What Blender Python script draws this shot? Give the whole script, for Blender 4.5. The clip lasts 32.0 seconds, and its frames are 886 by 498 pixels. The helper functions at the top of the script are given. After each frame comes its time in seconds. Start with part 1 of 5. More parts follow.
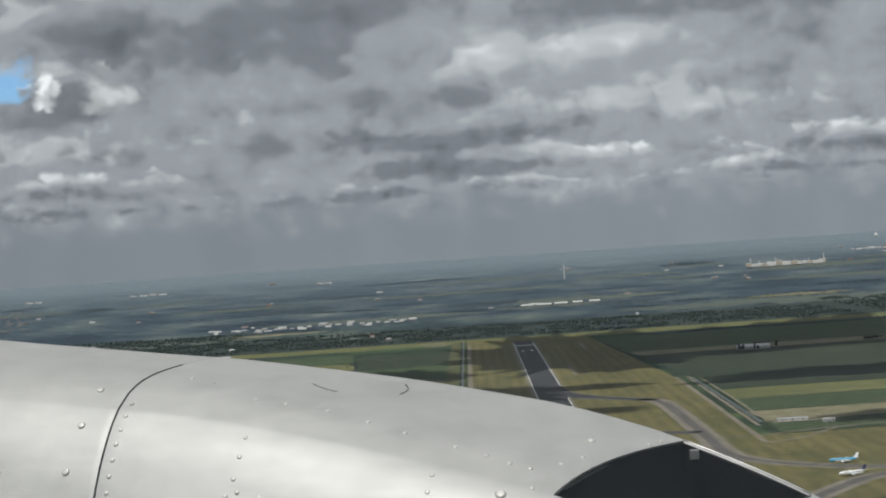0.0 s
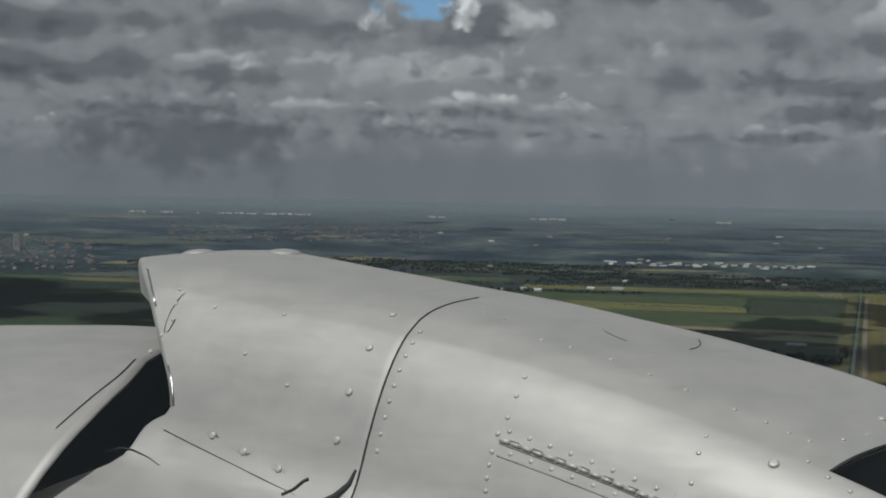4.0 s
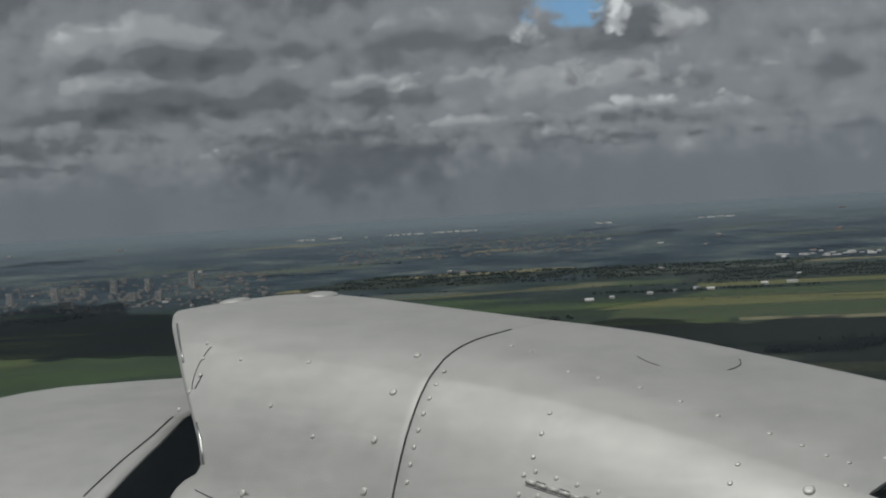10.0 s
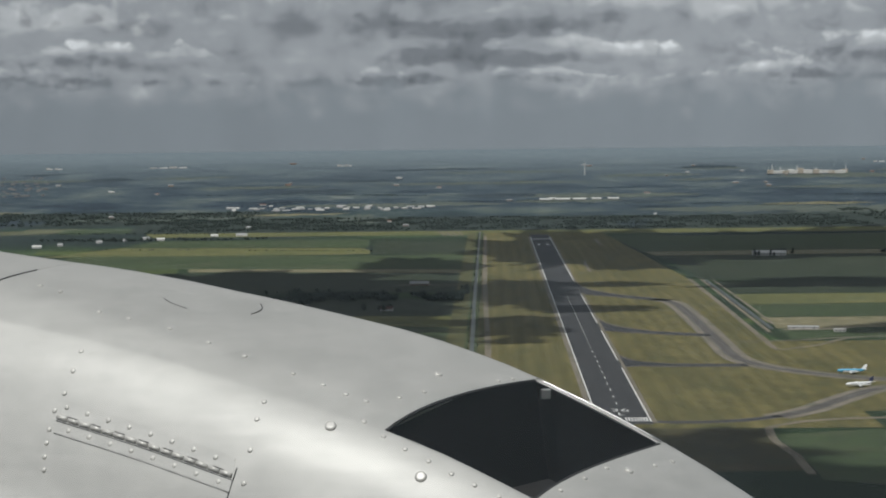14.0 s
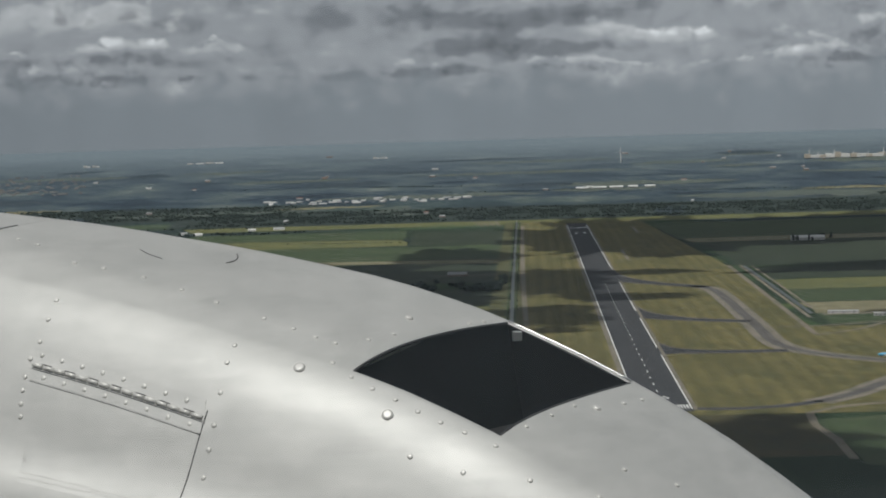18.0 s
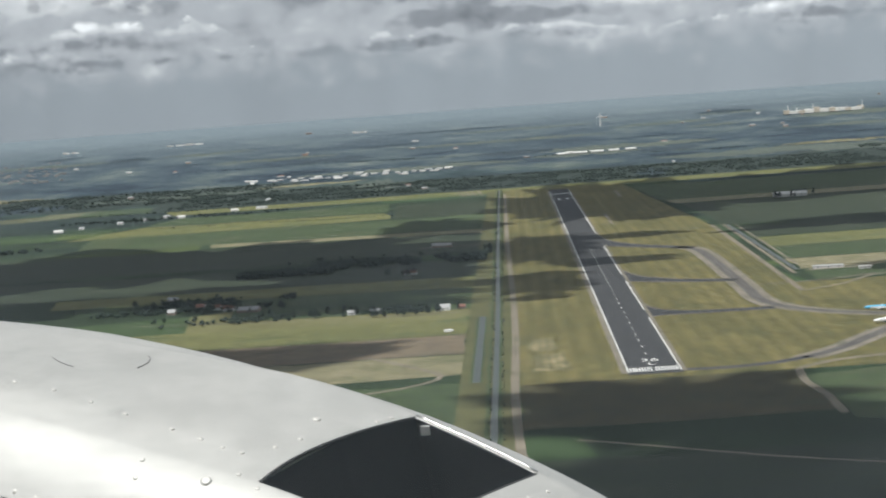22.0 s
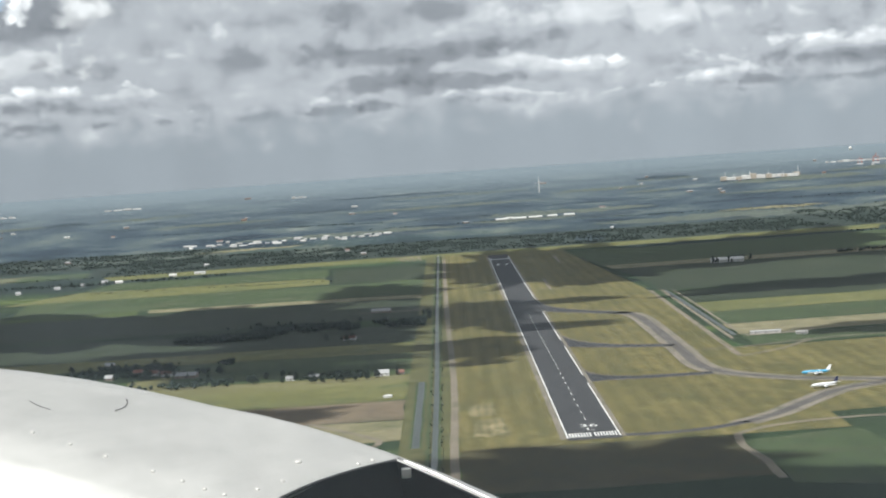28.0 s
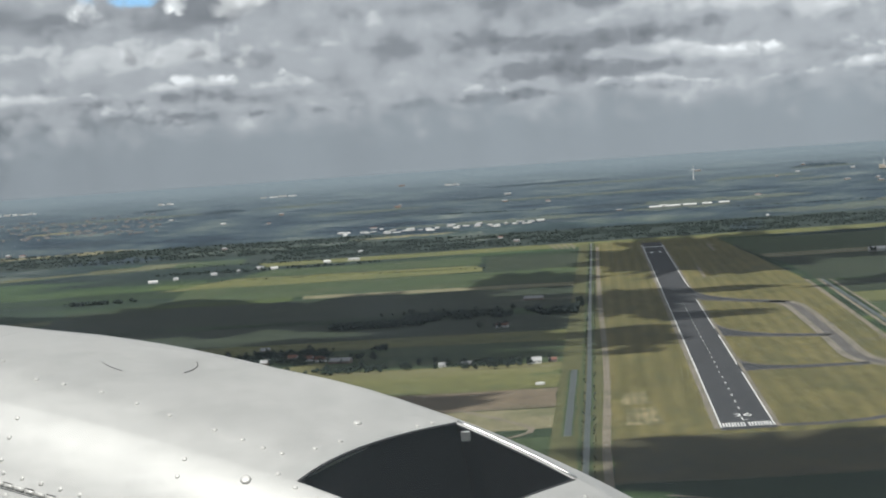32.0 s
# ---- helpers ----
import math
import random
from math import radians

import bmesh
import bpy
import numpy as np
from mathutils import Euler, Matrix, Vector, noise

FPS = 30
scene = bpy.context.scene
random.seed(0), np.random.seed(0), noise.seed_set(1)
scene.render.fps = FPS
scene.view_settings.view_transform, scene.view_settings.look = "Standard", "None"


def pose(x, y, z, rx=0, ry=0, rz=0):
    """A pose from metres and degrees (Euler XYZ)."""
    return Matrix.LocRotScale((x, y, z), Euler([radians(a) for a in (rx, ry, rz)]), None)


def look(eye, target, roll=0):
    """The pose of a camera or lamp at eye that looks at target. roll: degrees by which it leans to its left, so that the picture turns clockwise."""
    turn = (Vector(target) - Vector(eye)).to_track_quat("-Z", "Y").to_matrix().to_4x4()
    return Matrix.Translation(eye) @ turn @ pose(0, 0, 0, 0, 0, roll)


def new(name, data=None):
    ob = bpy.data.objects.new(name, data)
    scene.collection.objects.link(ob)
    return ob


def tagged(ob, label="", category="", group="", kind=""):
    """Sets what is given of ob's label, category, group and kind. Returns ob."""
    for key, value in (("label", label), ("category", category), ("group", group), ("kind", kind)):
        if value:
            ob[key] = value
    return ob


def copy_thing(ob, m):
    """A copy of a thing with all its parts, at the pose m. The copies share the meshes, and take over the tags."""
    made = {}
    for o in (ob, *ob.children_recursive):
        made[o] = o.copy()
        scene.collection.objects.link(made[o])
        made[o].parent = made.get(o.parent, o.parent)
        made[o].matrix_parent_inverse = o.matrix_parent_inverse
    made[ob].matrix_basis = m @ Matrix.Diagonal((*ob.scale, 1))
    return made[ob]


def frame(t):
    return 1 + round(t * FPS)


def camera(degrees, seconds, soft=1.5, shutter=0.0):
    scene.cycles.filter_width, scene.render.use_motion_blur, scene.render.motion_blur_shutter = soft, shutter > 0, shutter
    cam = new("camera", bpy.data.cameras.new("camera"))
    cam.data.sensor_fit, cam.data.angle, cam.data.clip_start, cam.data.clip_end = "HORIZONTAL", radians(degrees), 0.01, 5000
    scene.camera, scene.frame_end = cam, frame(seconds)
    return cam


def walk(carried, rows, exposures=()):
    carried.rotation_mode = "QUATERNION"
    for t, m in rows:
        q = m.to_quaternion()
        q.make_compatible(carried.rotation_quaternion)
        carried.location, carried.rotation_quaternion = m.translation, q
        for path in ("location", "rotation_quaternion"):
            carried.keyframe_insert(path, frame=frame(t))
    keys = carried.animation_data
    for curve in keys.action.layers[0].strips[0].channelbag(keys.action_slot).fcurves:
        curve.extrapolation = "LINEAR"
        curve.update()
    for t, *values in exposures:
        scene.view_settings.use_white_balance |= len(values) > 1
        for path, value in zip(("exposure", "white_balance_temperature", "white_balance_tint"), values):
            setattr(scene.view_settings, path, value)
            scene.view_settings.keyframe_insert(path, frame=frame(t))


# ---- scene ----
# A light twin-engined aeroplane crosses the end of a runway; the camera is in its cabin
# and turns from the nose of the engine nacelle to the airfield behind it.
EYE = Vector((-107.0, -1560.0, 238.0))
PSI = radians(-6.0)          # heading of the nacelle's own frame
cam = camera(25.97, 32.0, soft=1.9, shutter=0.3)

PATHROWS = [   # seconds, place in the cabin (metres from EYE), yaw, pitch, roll
    (0.0, -0.185, -0.086, -0.025, -0.80, -0.16, -3.80),
    (1.0, -0.133, -0.044, -0.023, -2.94, 0.58, -0.87),
    (2.0, -0.051, -0.027, -0.024, -9.49, -0.97, 1.08),
    (4.5, -0.075, -0.037, -0.014, -12.71, -2.02, 1.11),
    (5.0, -0.110, -0.050, -0.019, -11.03, -2.09, 0.74),
    (5.5, -0.118, -0.058, -0.015, -9.94, -1.68, 0.22),
    (6.0, -0.122, -0.060, -0.025, -9.95, -1.25, 0.75),
    (6.5, -0.130, -0.058, -0.050, -10.15, -1.44, 1.16),
    (7.0, -0.114, -0.049, -0.057, -9.94, -1.66, 0.88),
    (7.5, -0.091, -0.031, -0.057, -10.55, -1.54, 0.53),
    (8.0, -0.048, -0.004, -0.053, -11.54, -1.25, 0.50),
    (8.5, -0.002, 0.028, -0.042, -13.17, -2.28, 0.20),
    (9.0, 0.034, 0.062, -0.026, -14.58, -1.56, -0.72),
    (9.5, 0.071, 0.095, 0.001, -16.33, -1.48, -2.06),
    (10.0, 0.091, 0.120, 0.006, -17.72, -1.44, -3.41),
    (10.5, 0.099, 0.125, 0.024, -18.03, -1.19, -4.07),
    (11.0, 0.087, 0.104, 0.010, -16.89, -0.51, -2.79),
    (11.5, 0.067, 0.064, -0.008, -13.23, -1.55, -1.67),
    (12.0, 0.038, 0.026, -0.004, -6.99, -3.48, -0.23),
    (13.0, 0.006, -0.001, -0.015, -2.50, -3.71, 0.69),
    (15.5, 0.061, -0.020, 0.054, -0.54, -3.03, -2.00),
    (16.0, 0.080, -0.030, 0.038, -0.74, -3.08, -1.61),
    (16.5, 0.095, -0.032, 0.036, -0.31, -3.19, -0.88),
    (17.0, 0.113, -0.028, -0.026, -1.66, -4.95, -0.54),
    (17.5, 0.118, -0.028, -0.049, -2.64, -4.47, -2.13),
    (18.0, 0.098, -0.029, -0.047, -2.61, -3.71, -1.66),
    (18.5, 0.076, -0.029, -0.017, -2.18, -3.87, -1.69),
    (19.0, 0.059, -0.021, 0.015, 1.82, -4.28, 1.34),
    (19.5, 0.071, -0.002, 0.021, 1.64, -4.00, 0.63),
    (20.0, 0.105, 0.020, 0.039, 0.90, -4.95, 0.03),
    (20.5, 0.144, 0.021, 0.056, 0.46, -3.68, -1.03),
    (21.0, 0.162, -0.003, 0.069, -3.24, -4.19, -2.06),
    (21.5, 0.189, -0.032, 0.121, -4.30, -3.87, -4.85),
    (22.0, 0.208, -0.049, 0.107, -2.18, -4.59, -4.07),
    (22.5, 0.222, -0.037, 0.085, -0.30, -4.38, -3.55),
    (23.0, 0.185, -0.015, 0.026, -0.28, -4.23, -2.55),
    (23.5, 0.175, 0.007, 0.023, 0.56, -4.32, -3.26),
    (24.0, 0.157, 0.021, 0.085, 0.02, -5.06, -4.09),
    (24.5, 0.165, 0.033, 0.118, 0.97, -5.59, -4.08),
    (25.0, 0.176, 0.029, 0.126, 0.25, -5.30, -4.91),
    (25.5, 0.179, 0.007, 0.132, -0.21, -5.20, -5.08),
    (27.5, 0.163, -0.026, 0.144, -0.51, -4.57, -4.29),
    (28.0, 0.153, -0.051, 0.081, -0.23, -2.77, -3.90),
    (28.5, 0.149, -0.060, 0.061, -0.92, -2.90, -3.05),
    (29.0, 0.160, -0.063, 0.077, -0.60, -3.66, -3.58),
    (29.5, 0.177, -0.070, 0.072, -0.99, -3.95, -3.09),
    (30.0, 0.202, -0.084, 0.095, -1.41, -4.27, -3.46),
    (30.5, 0.226, -0.104, 0.085, -2.27, -2.86, -4.43),
    (31.0, 0.238, -0.115, 0.067, -3.99, -2.51, -4.12),
    (31.5, 0.256, -0.104, 0.049, -4.16, -2.92, -2.89),
    (32.0, 0.269, -0.079, 0.048, -4.81, -2.84, -3.91),
]


def aimed(x, y, z, yaw, pitch, roll):
    return pose(EYE.x + x, EYE.y + y, EYE.z + z, 90 + pitch, 0, -yaw) @ pose(0, 0, 0, 0, 0, roll)


walk(cam, [(r[0], aimed(*r[1:])) for r in PATHROWS],
     exposures=[(0, -0.1, 6100, 8), (2.5, -0.2, 6100, 8), (4.5, -0.75, 6100, 8), (9, -0.8, 6100, 8), (10, -0.7, 6100, 8), (11, -0.45, 6100, 8), (12, -0.5, 6100, 8), (13, -0.5, 6100, 8), (13.5, -0.4, 6100, 8), (15.5, 0.15, 6100, 8), (17, 0.2, 6100, 8), (18, -0.3, 6100, 8), (19, -0.12, 6100, 8), (20, 0.3, 6100, 8), (21, 0.25, 6100, 8), (22, 0.42, 6100, 8), (23, 0.5, 6100, 8), (24, 0.43, 6100, 8), (25, 0.62, 6100, 8), (27.5, 0.55, 6100, 8), (28, 0.6, 6100, 8), (29, 0.55, 6100, 8), (30, 0.45, 6100, 8), (32, 0.3, 6100, 8)])

# ---- light ----
SUN_AZ, SUN_EL = -163.0, 60.0     # degrees clockwise from the runway's direction, and height


def way(az, el):
    a, e = radians(az), radians(el)
    return Vector((math.sin(a) * math.cos(e), math.cos(a) * math.cos(e), math.sin(e)))


sun = new("sun", bpy.data.lights.new("sun", "SUN"))
sun.data.energy, sun.data.angle, sun.data.color = 4.0, radians(1.1), (1.0, 0.945, 0.86)
sun.matrix_world = look(EYE + way(SUN_AZ, SUN_EL) * 300, EYE)


def tree_of(owner):
    owner.use_nodes = True
    owner.node_tree.nodes.clear()
    return owner.node_tree


class Nodes:
    """Short hand for building a node tree."""

    def __init__(self, owner):
        self.t = tree_of(owner)

    def add(self, kind, **given):
        n = self.t.nodes.new(kind)
        for k, v in given.items():
            if k in n.inputs:
                self.set(n.inputs[k], v)
        return n

    def set(self, socket, v):
        if isinstance(v, bpy.types.NodeSocket):
            self.t.links.new(v, socket)
        else:
            socket.default_value = v

    def math(self, op, a, b=0.0, clamp=False):
        n = self.t.nodes.new("ShaderNodeMath")
        n.operation, n.use_clamp = op, clamp
        self.set(n.inputs[0], a)
        self.set(n.inputs[1], b)
        return n.outputs[0]

    def vec(self, op, a, b=(0, 0, 0)):
        n = self.t.nodes.new("ShaderNodeVectorMath")
        n.operation = op
        self.set(n.inputs[0], a)
        self.set(n.inputs[1], b)
        return n.outputs["Value"] if op in ("LENGTH", "DISTANCE", "DOT_PRODUCT") else n.outputs[0]

    def xyz(self, v):
        n = self.t.nodes.new("ShaderNodeSeparateXYZ")
        self.set(n.inputs[0], v)
        return n.outputs

    def join(self, x, y, z):
        n = self.t.nodes.new("ShaderNodeCombineXYZ")
        for i, v in enumerate((x, y, z)):
            self.set(n.inputs[i], v)
        return n.outputs[0]

    def noise(self, v, scale, detail=4, rough=0.55, warp=0.0):
        n = self.t.nodes.new("ShaderNodeTexNoise")
        if v is not None:
            self.set(n.inputs["Vector"], v)
        n.inputs["Scale"].default_value = scale
        n.inputs["Detail"].default_value = detail
        n.inputs["Roughness"].default_value = rough
        n.inputs["Distortion"].default_value = warp
        return n.outputs["Fac"]

    def ramp(self, f, stops, smooth=False):
        n = self.t.nodes.new("ShaderNodeValToRGB")
        e = n.color_ramp.elements
        while len(e) < len(stops):
            e.new(0.5)
        for el, (p, c) in zip(e, stops):
            el.position = p
            el.color = (*c, 1) if len(c) == 3 else c
        n.color_ramp.interpolation = "EASE" if smooth else "LINEAR"
        self.set(n.inputs[0], f)
        return n.outputs[0]

    def step(self, v, lo, hi, a=0.0, b=1.0):
        n = self.t.nodes.new("ShaderNodeMapRange")
        n.interpolation_type = "SMOOTHSTEP"
        for s, x in zip(n.inputs, (v, lo, hi, a, b)):
            self.set(s, x)
        return n.outputs[0]

    def mix(self, f, a, b, mode="MIX"):
        n = self.t.nodes.new("ShaderNodeMixRGB")
        n.blend_type = mode
        self.set(n.inputs[0], f)
        for s, c in ((n.inputs[1], a), (n.inputs[2], b)):
            self.set(s, (*c, 1) if isinstance(c, tuple) and len(c) == 3 else c)
        return n.outputs[0]


# sky: a Nishita sky seen through gaps in a deck of stratocumulus
world = bpy.data.worlds.new("sky")
scene.world = world
W_ = Nodes(world)
sky = W_.add("ShaderNodeTexSky")
sky.sky_type, sky.sun_disc = "NISHITA", False
sky.sun_elevation, sky.sun_rotation = radians(SUN_EL), radians(SUN_AZ)
d = W_.add("ShaderNodeTexCoord").outputs["Generated"]
dx, dy, dz = W_.xyz(d)
az_ = W_.math("MULTIPLY", W_.math("ARCTAN2", dx, dy), 57.3)
el_ = W_.math("MAXIMUM", W_.math("MULTIPLY", W_.math("ARCSINE", dz), 57.3), 0.0)
row = W_.math("MULTIPLY", W_.math("LOGARITHM", W_.math("ADD", el_, 1.2), 2.718), 3.7)   # rows of cloud crowd together towards the horizon


def grain2(x, y, scale, detail=3.0, rough=0.5):
    n = W_.t.nodes.new("ShaderNodeTexNoise")
    n.noise_dimensions = "2D"
    W_.set(n.inputs["Vector"], W_.join(x, y, 0.0))
    for k, v in (("Scale", scale), ("Detail", detail), ("Roughness", rough)):
        n.inputs[k].default_value = v
    return n


def billow(p, detail=1.0):
    """Rounded heaps, like the tops of cumulus."""
    v = W_.t.nodes.new("ShaderNodeTexVoronoi")
    v.voronoi_dimensions, v.feature = "2D", "F1"
    W_.set(v.inputs["Vector"], p)
    for k, x in (("Scale", 1.0), ("Detail", detail), ("Roughness", 0.5), ("Lacunarity", 2.4)):
        v.inputs[k].default_value = x
    return v.outputs["Distance"]


bend = grain2(W_.math("MULTIPLY", az_, 0.9), W_.math("MULTIPLY", el_, 1.1), 1.0, 3.0)
mid = bend.outputs["Fac"]
stir = W_.vec("SUBTRACT", bend.outputs["Color"], (0.5, 0.5, 0.5))
big = grain2(W_.math("MULTIPLY", az_, 0.11), W_.math("MULTIPLY", row, 0.5), 1.0, 2.0, 0.4).outputs["Fac"]
small = W_.vec("ADD", W_.join(W_.math("MULTIPLY", az_, 0.62), W_.math("MULTIPLY", el_, 0.85), 0.0), W_.vec("MULTIPLY", stir, (0.5, 0.5, 0.0)))
heap, heap_up = billow(small), billow(W_.vec("ADD", small, (-0.10, 0.30, 0.0)))
sx_, sy_, _ = W_.xyz(small)
puff = grain2(sx_, sy_, 2.4, 4.0).outputs["Fac"]
relief = W_.math("MULTIPLY", W_.math("SUBTRACT", heap_up, heap), 0.30)


def bank(under, base, tall, grain, seed):
    """One row of cumulus in front of the rows under it: a grey level base, heaped tops lit from above."""
    p = W_.join(W_.math("ADD", W_.math("MULTIPLY", az_, grain * 0.85), seed * 7.3), W_.math("MULTIPLY", el_, grain * 1.25), 0.0)
    p = W_.vec("ADD", p, W_.vec("MULTIPLY", stir, (0.30, 0.24, 0.0)))
    px, py, _ = W_.xyz(p)
    mass = grain2(W_.math("ADD", W_.math("MULTIPLY", az_, grain * 0.26), seed * 3.1), W_.math("MULTIPLY", el_, grain * 0.16), 1.0, 2.0).outputs["Fac"]
    knob, knob_up = billow(p, 2.0), billow(W_.vec("ADD", p, (-0.12, 0.20, 0.0)), 2.0)
    fine = grain2(px, py, 2.1, 4.0, 0.52).outputs["Fac"]
    rag = W_.math("ADD", W_.math("MULTIPLY", W_.math("SUBTRACT", 0.42, knob), 0.6), W_.math("MULTIPLY", W_.math("SUBTRACT", fine, 0.5), 0.5))
    rise = W_.math("ADD", W_.math("MULTIPLY", W_.math("SUBTRACT", mass, 0.26), 3.0), rag)
    high = W_.math("DIVIDE", W_.math("SUBTRACT", el_, base), tall)
    left = W_.math("SUBTRACT", rise, high)
    floor_ = W_.math("ADD", high, W_.math("MULTIPLY", W_.math("SUBTRACT", mass, fine), 0.7))
    mask = W_.math("MULTIPLY", W_.step(left, -0.05, 0.34), W_.step(floor_, -0.30, 0.30))
    rim = W_.step(left, 0.0, 0.7, 1.0, 0.0)
    light_ = W_.math("ADD", W_.math("MULTIPLY", W_.step(high, 0.0, 0.9), 0.27), W_.math("MULTIPLY", W_.math("SUBTRACT", knob_up, knob), 0.24))
    light_ = W_.math("ADD", light_, W_.math("MULTIPLY", rim, W_.math("ADD", 0.03, W_.math("MULTIPLY", W_.step(fine, 0.45, 0.75), 0.13))))
    light_ = W_.math("ADD", light_, W_.math("MULTIPLY", W_.math("SUBTRACT", fine, 0.5), 0.16))
    light_ = W_.math("ADD", W_.math("ADD", light_, 0.385), W_.math("MULTIPLY", W_.math("SUBTRACT", 0.5, big), 0.8))
    return W_.math("ADD", W_.math("MULTIPLY", under, W_.math("SUBTRACT", 1.0, mask)), W_.math("MULTIPLY", light_, mask))


# rows of cloud from the far ones near the horizon to those overhead
shine = W_.math("ADD", 0.52, W_.math("MULTIPLY", W_.math("SUBTRACT", mid, 0.5), 0.35))
for base, tall, grain, seed in ((1.5, 0.6, 0.95, 1.0), (2.1, 0.95, 0.64, 4.0), (3.0, 1.35, 0.45, 9.0), (4.3, 1.9, 0.33, 14.0), (6.2, 3.5, 0.25, 21.0)):
    shine = bank(shine, base, tall, grain, seed)
cloud = W_.ramp(shine, [(0.20, (0.150, 0.157, 0.167)), (0.38, (0.235, 0.243, 0.255)), (0.54, (0.390, 0.397, 0.405)), (0.68, (0.56, 0.56, 0.555)), (0.86, (0.84, 0.835, 0.82))], True)
# pale veil of haze and far showers near the horizon
veil = W_.step(W_.math("ADD", el_, W_.math("MULTIPLY", W_.math("SUBTRACT", mid, 0.5), 1.6)), 0.5, 2.0, 1.0, 0.0)
rain = grain2(W_.math("MULTIPLY", az_, 0.5), W_.math("MULTIPLY", el_, 0.12), 1.0, 3.0).outputs["Fac"]
veiled = W_.ramp(rain, [(0.2, (0.258, 0.277, 0.291)), (0.8, (0.286, 0.307, 0.322))], True)
cloud = W_.mix(veil, cloud, veiled)


def spot(az, el, wide, high, rag=1.0, lo=0.25, hi=1.0):
    """1 in the middle of an oval patch of sky, 0 outside it."""
    c = way(az, el)
    off = W_.vec("SUBTRACT", d, tuple(c))
    side = W_.vec("DOT_PRODUCT", off, (math.cos(radians(az)), -math.sin(radians(az)), 0.0))
    up = W_.math("SUBTRACT", dz, c.z)
    r = W_.math("SQRT", W_.math("ADD", W_.math("POWER", W_.math("DIVIDE", side, radians(wide)), 2.0), W_.math("POWER", W_.math("DIVIDE", up, radians(high)), 2.0)))
    ragged = W_.math("ADD", W_.math("MULTIPLY", W_.math("SUBTRACT", mid, 0.5), 2.2), W_.math("MULTIPLY", W_.math("SUBTRACT", puff, 0.5), 1.6))
    r = W_.math("ADD", r, W_.math("MULTIPLY", rag, W_.math("ADD", ragged, W_.math("MULTIPLY", W_.math("SUBTRACT", heap, 0.4), 0.9))))
    return W_.step(r, lo, hi, 1.0, 0.0)


back = W_.add("ShaderNodeBackground", Strength=1.0)
clear = W_.mix(1.0, sky.outputs[0], (0.085, 0.115, 0.155), "MULTIPLY")
whole = W_.mix(spot(-13.6, 5.55, 1.45, 0.85, 0.55, 0.4, 1.0), cloud, clear)
lit = W_.ramp(W_.math("ADD", W_.math("MULTIPLY", puff, 0.8), W_.math("ADD", 0.1, W_.math("MULTIPLY", relief, 2.2))), [(0.25, (0.36, 0.365, 0.37)), (0.5, (0.70, 0.695, 0.68)), (0.75, (1.15, 1.14, 1.10))], True)
whole = W_.mix(spot(-10.6, 4.95, 1.5, 1.0, 0.8, 0.15, 1.0), whole, W_.mix(0.6, lit, (0.46, 0.455, 0.445)))
whole = W_.mix(spot(-12.05, 5.15, 0.75, 1.0, 0.8, 0.35, 0.85), whole, lit)
whole = W_.mix(spot(-14.6, 4.6, 0.9, 0.5, 1.0, 0.1, 1.0), whole, W_.mix(0.3, lit, (0.45, 0.45, 0.45)))
whole = W_.mix(spot(-11.9, 3.35, 2.3, 0.45, 1.0, 0.1, 1.0), whole, W_.mix(0.55, lit, (0.36, 0.36, 0.36)))
whole = W_.mix(spot(-18.7, 3.5, 0.8, 0.4, 1.0, 0.1, 1.0), whole, W_.mix(0.5, lit, (0.36, 0.36, 0.36)))
# a shower hangs from the cloud base
whole = W_.mix(W_.math("MULTIPLY", spot(-20.5, 1.4, 5.5, 1.9, 0.5), 0.55), whole, (0.120, 0.134, 0.145))
# thinner and brighter cloud on the side away from the showers
glow = W_.step(dx, -0.36, 0.14, 0.90, 1.0)
back_in = W_.mix(1.0, whole, W_.join(glow, glow, glow), "MULTIPLY")
W_.set(back.inputs["Color"], back_in)
W_.t.links.new(back.outputs[0], W_.add("ShaderNodeOutputWorld").inputs[0])

# ---- materials ----
def surface(name, rough=0.7, metal=0.0, spec=0.5):
    m = bpy.data.materials.new(name)
    n = Nodes(m)
    b = n.add("ShaderNodeBsdfPrincipled")
    b.inputs["Roughness"].default_value = rough
    b.inputs["Metallic"].default_value = metal
    b.inputs["Specular IOR Level"].default_value = spec
    n.t.links.new(b.outputs[0], n.add("ShaderNodeOutputMaterial").inputs[0])
    return m, n, b


def plain(name, color, rough=0.7, metal=0.0, vary=0.15, scale=3.0, bump=0.0, spec=0.5):
    """A colour with grain at two scales, in the thing's own coordinates."""
    m, n, b = surface(name, rough, metal, spec)
    at = n.add("ShaderNodeTexCoord").outputs["Object"]
    g = n.math("ADD", n.math("MULTIPLY", n.noise(at, scale, 3), 0.6), n.math("MULTIPLY", n.noise(at, scale * 9, 3), 0.4))
    lo, hi = tuple(c * (1 - vary) for c in color), tuple(min(1, c * (1 + vary)) for c in color)
    n.set(b.inputs["Base Color"], n.ramp(g, [(0.3, lo), (0.7, hi)]))
    if bump:
        u = n.add("ShaderNodeBump", Strength=bump, Height=g)
        u.inputs["Distance"].default_value = 0.02
        n.set(b.inputs["Normal"], u.outputs[0])
    return m


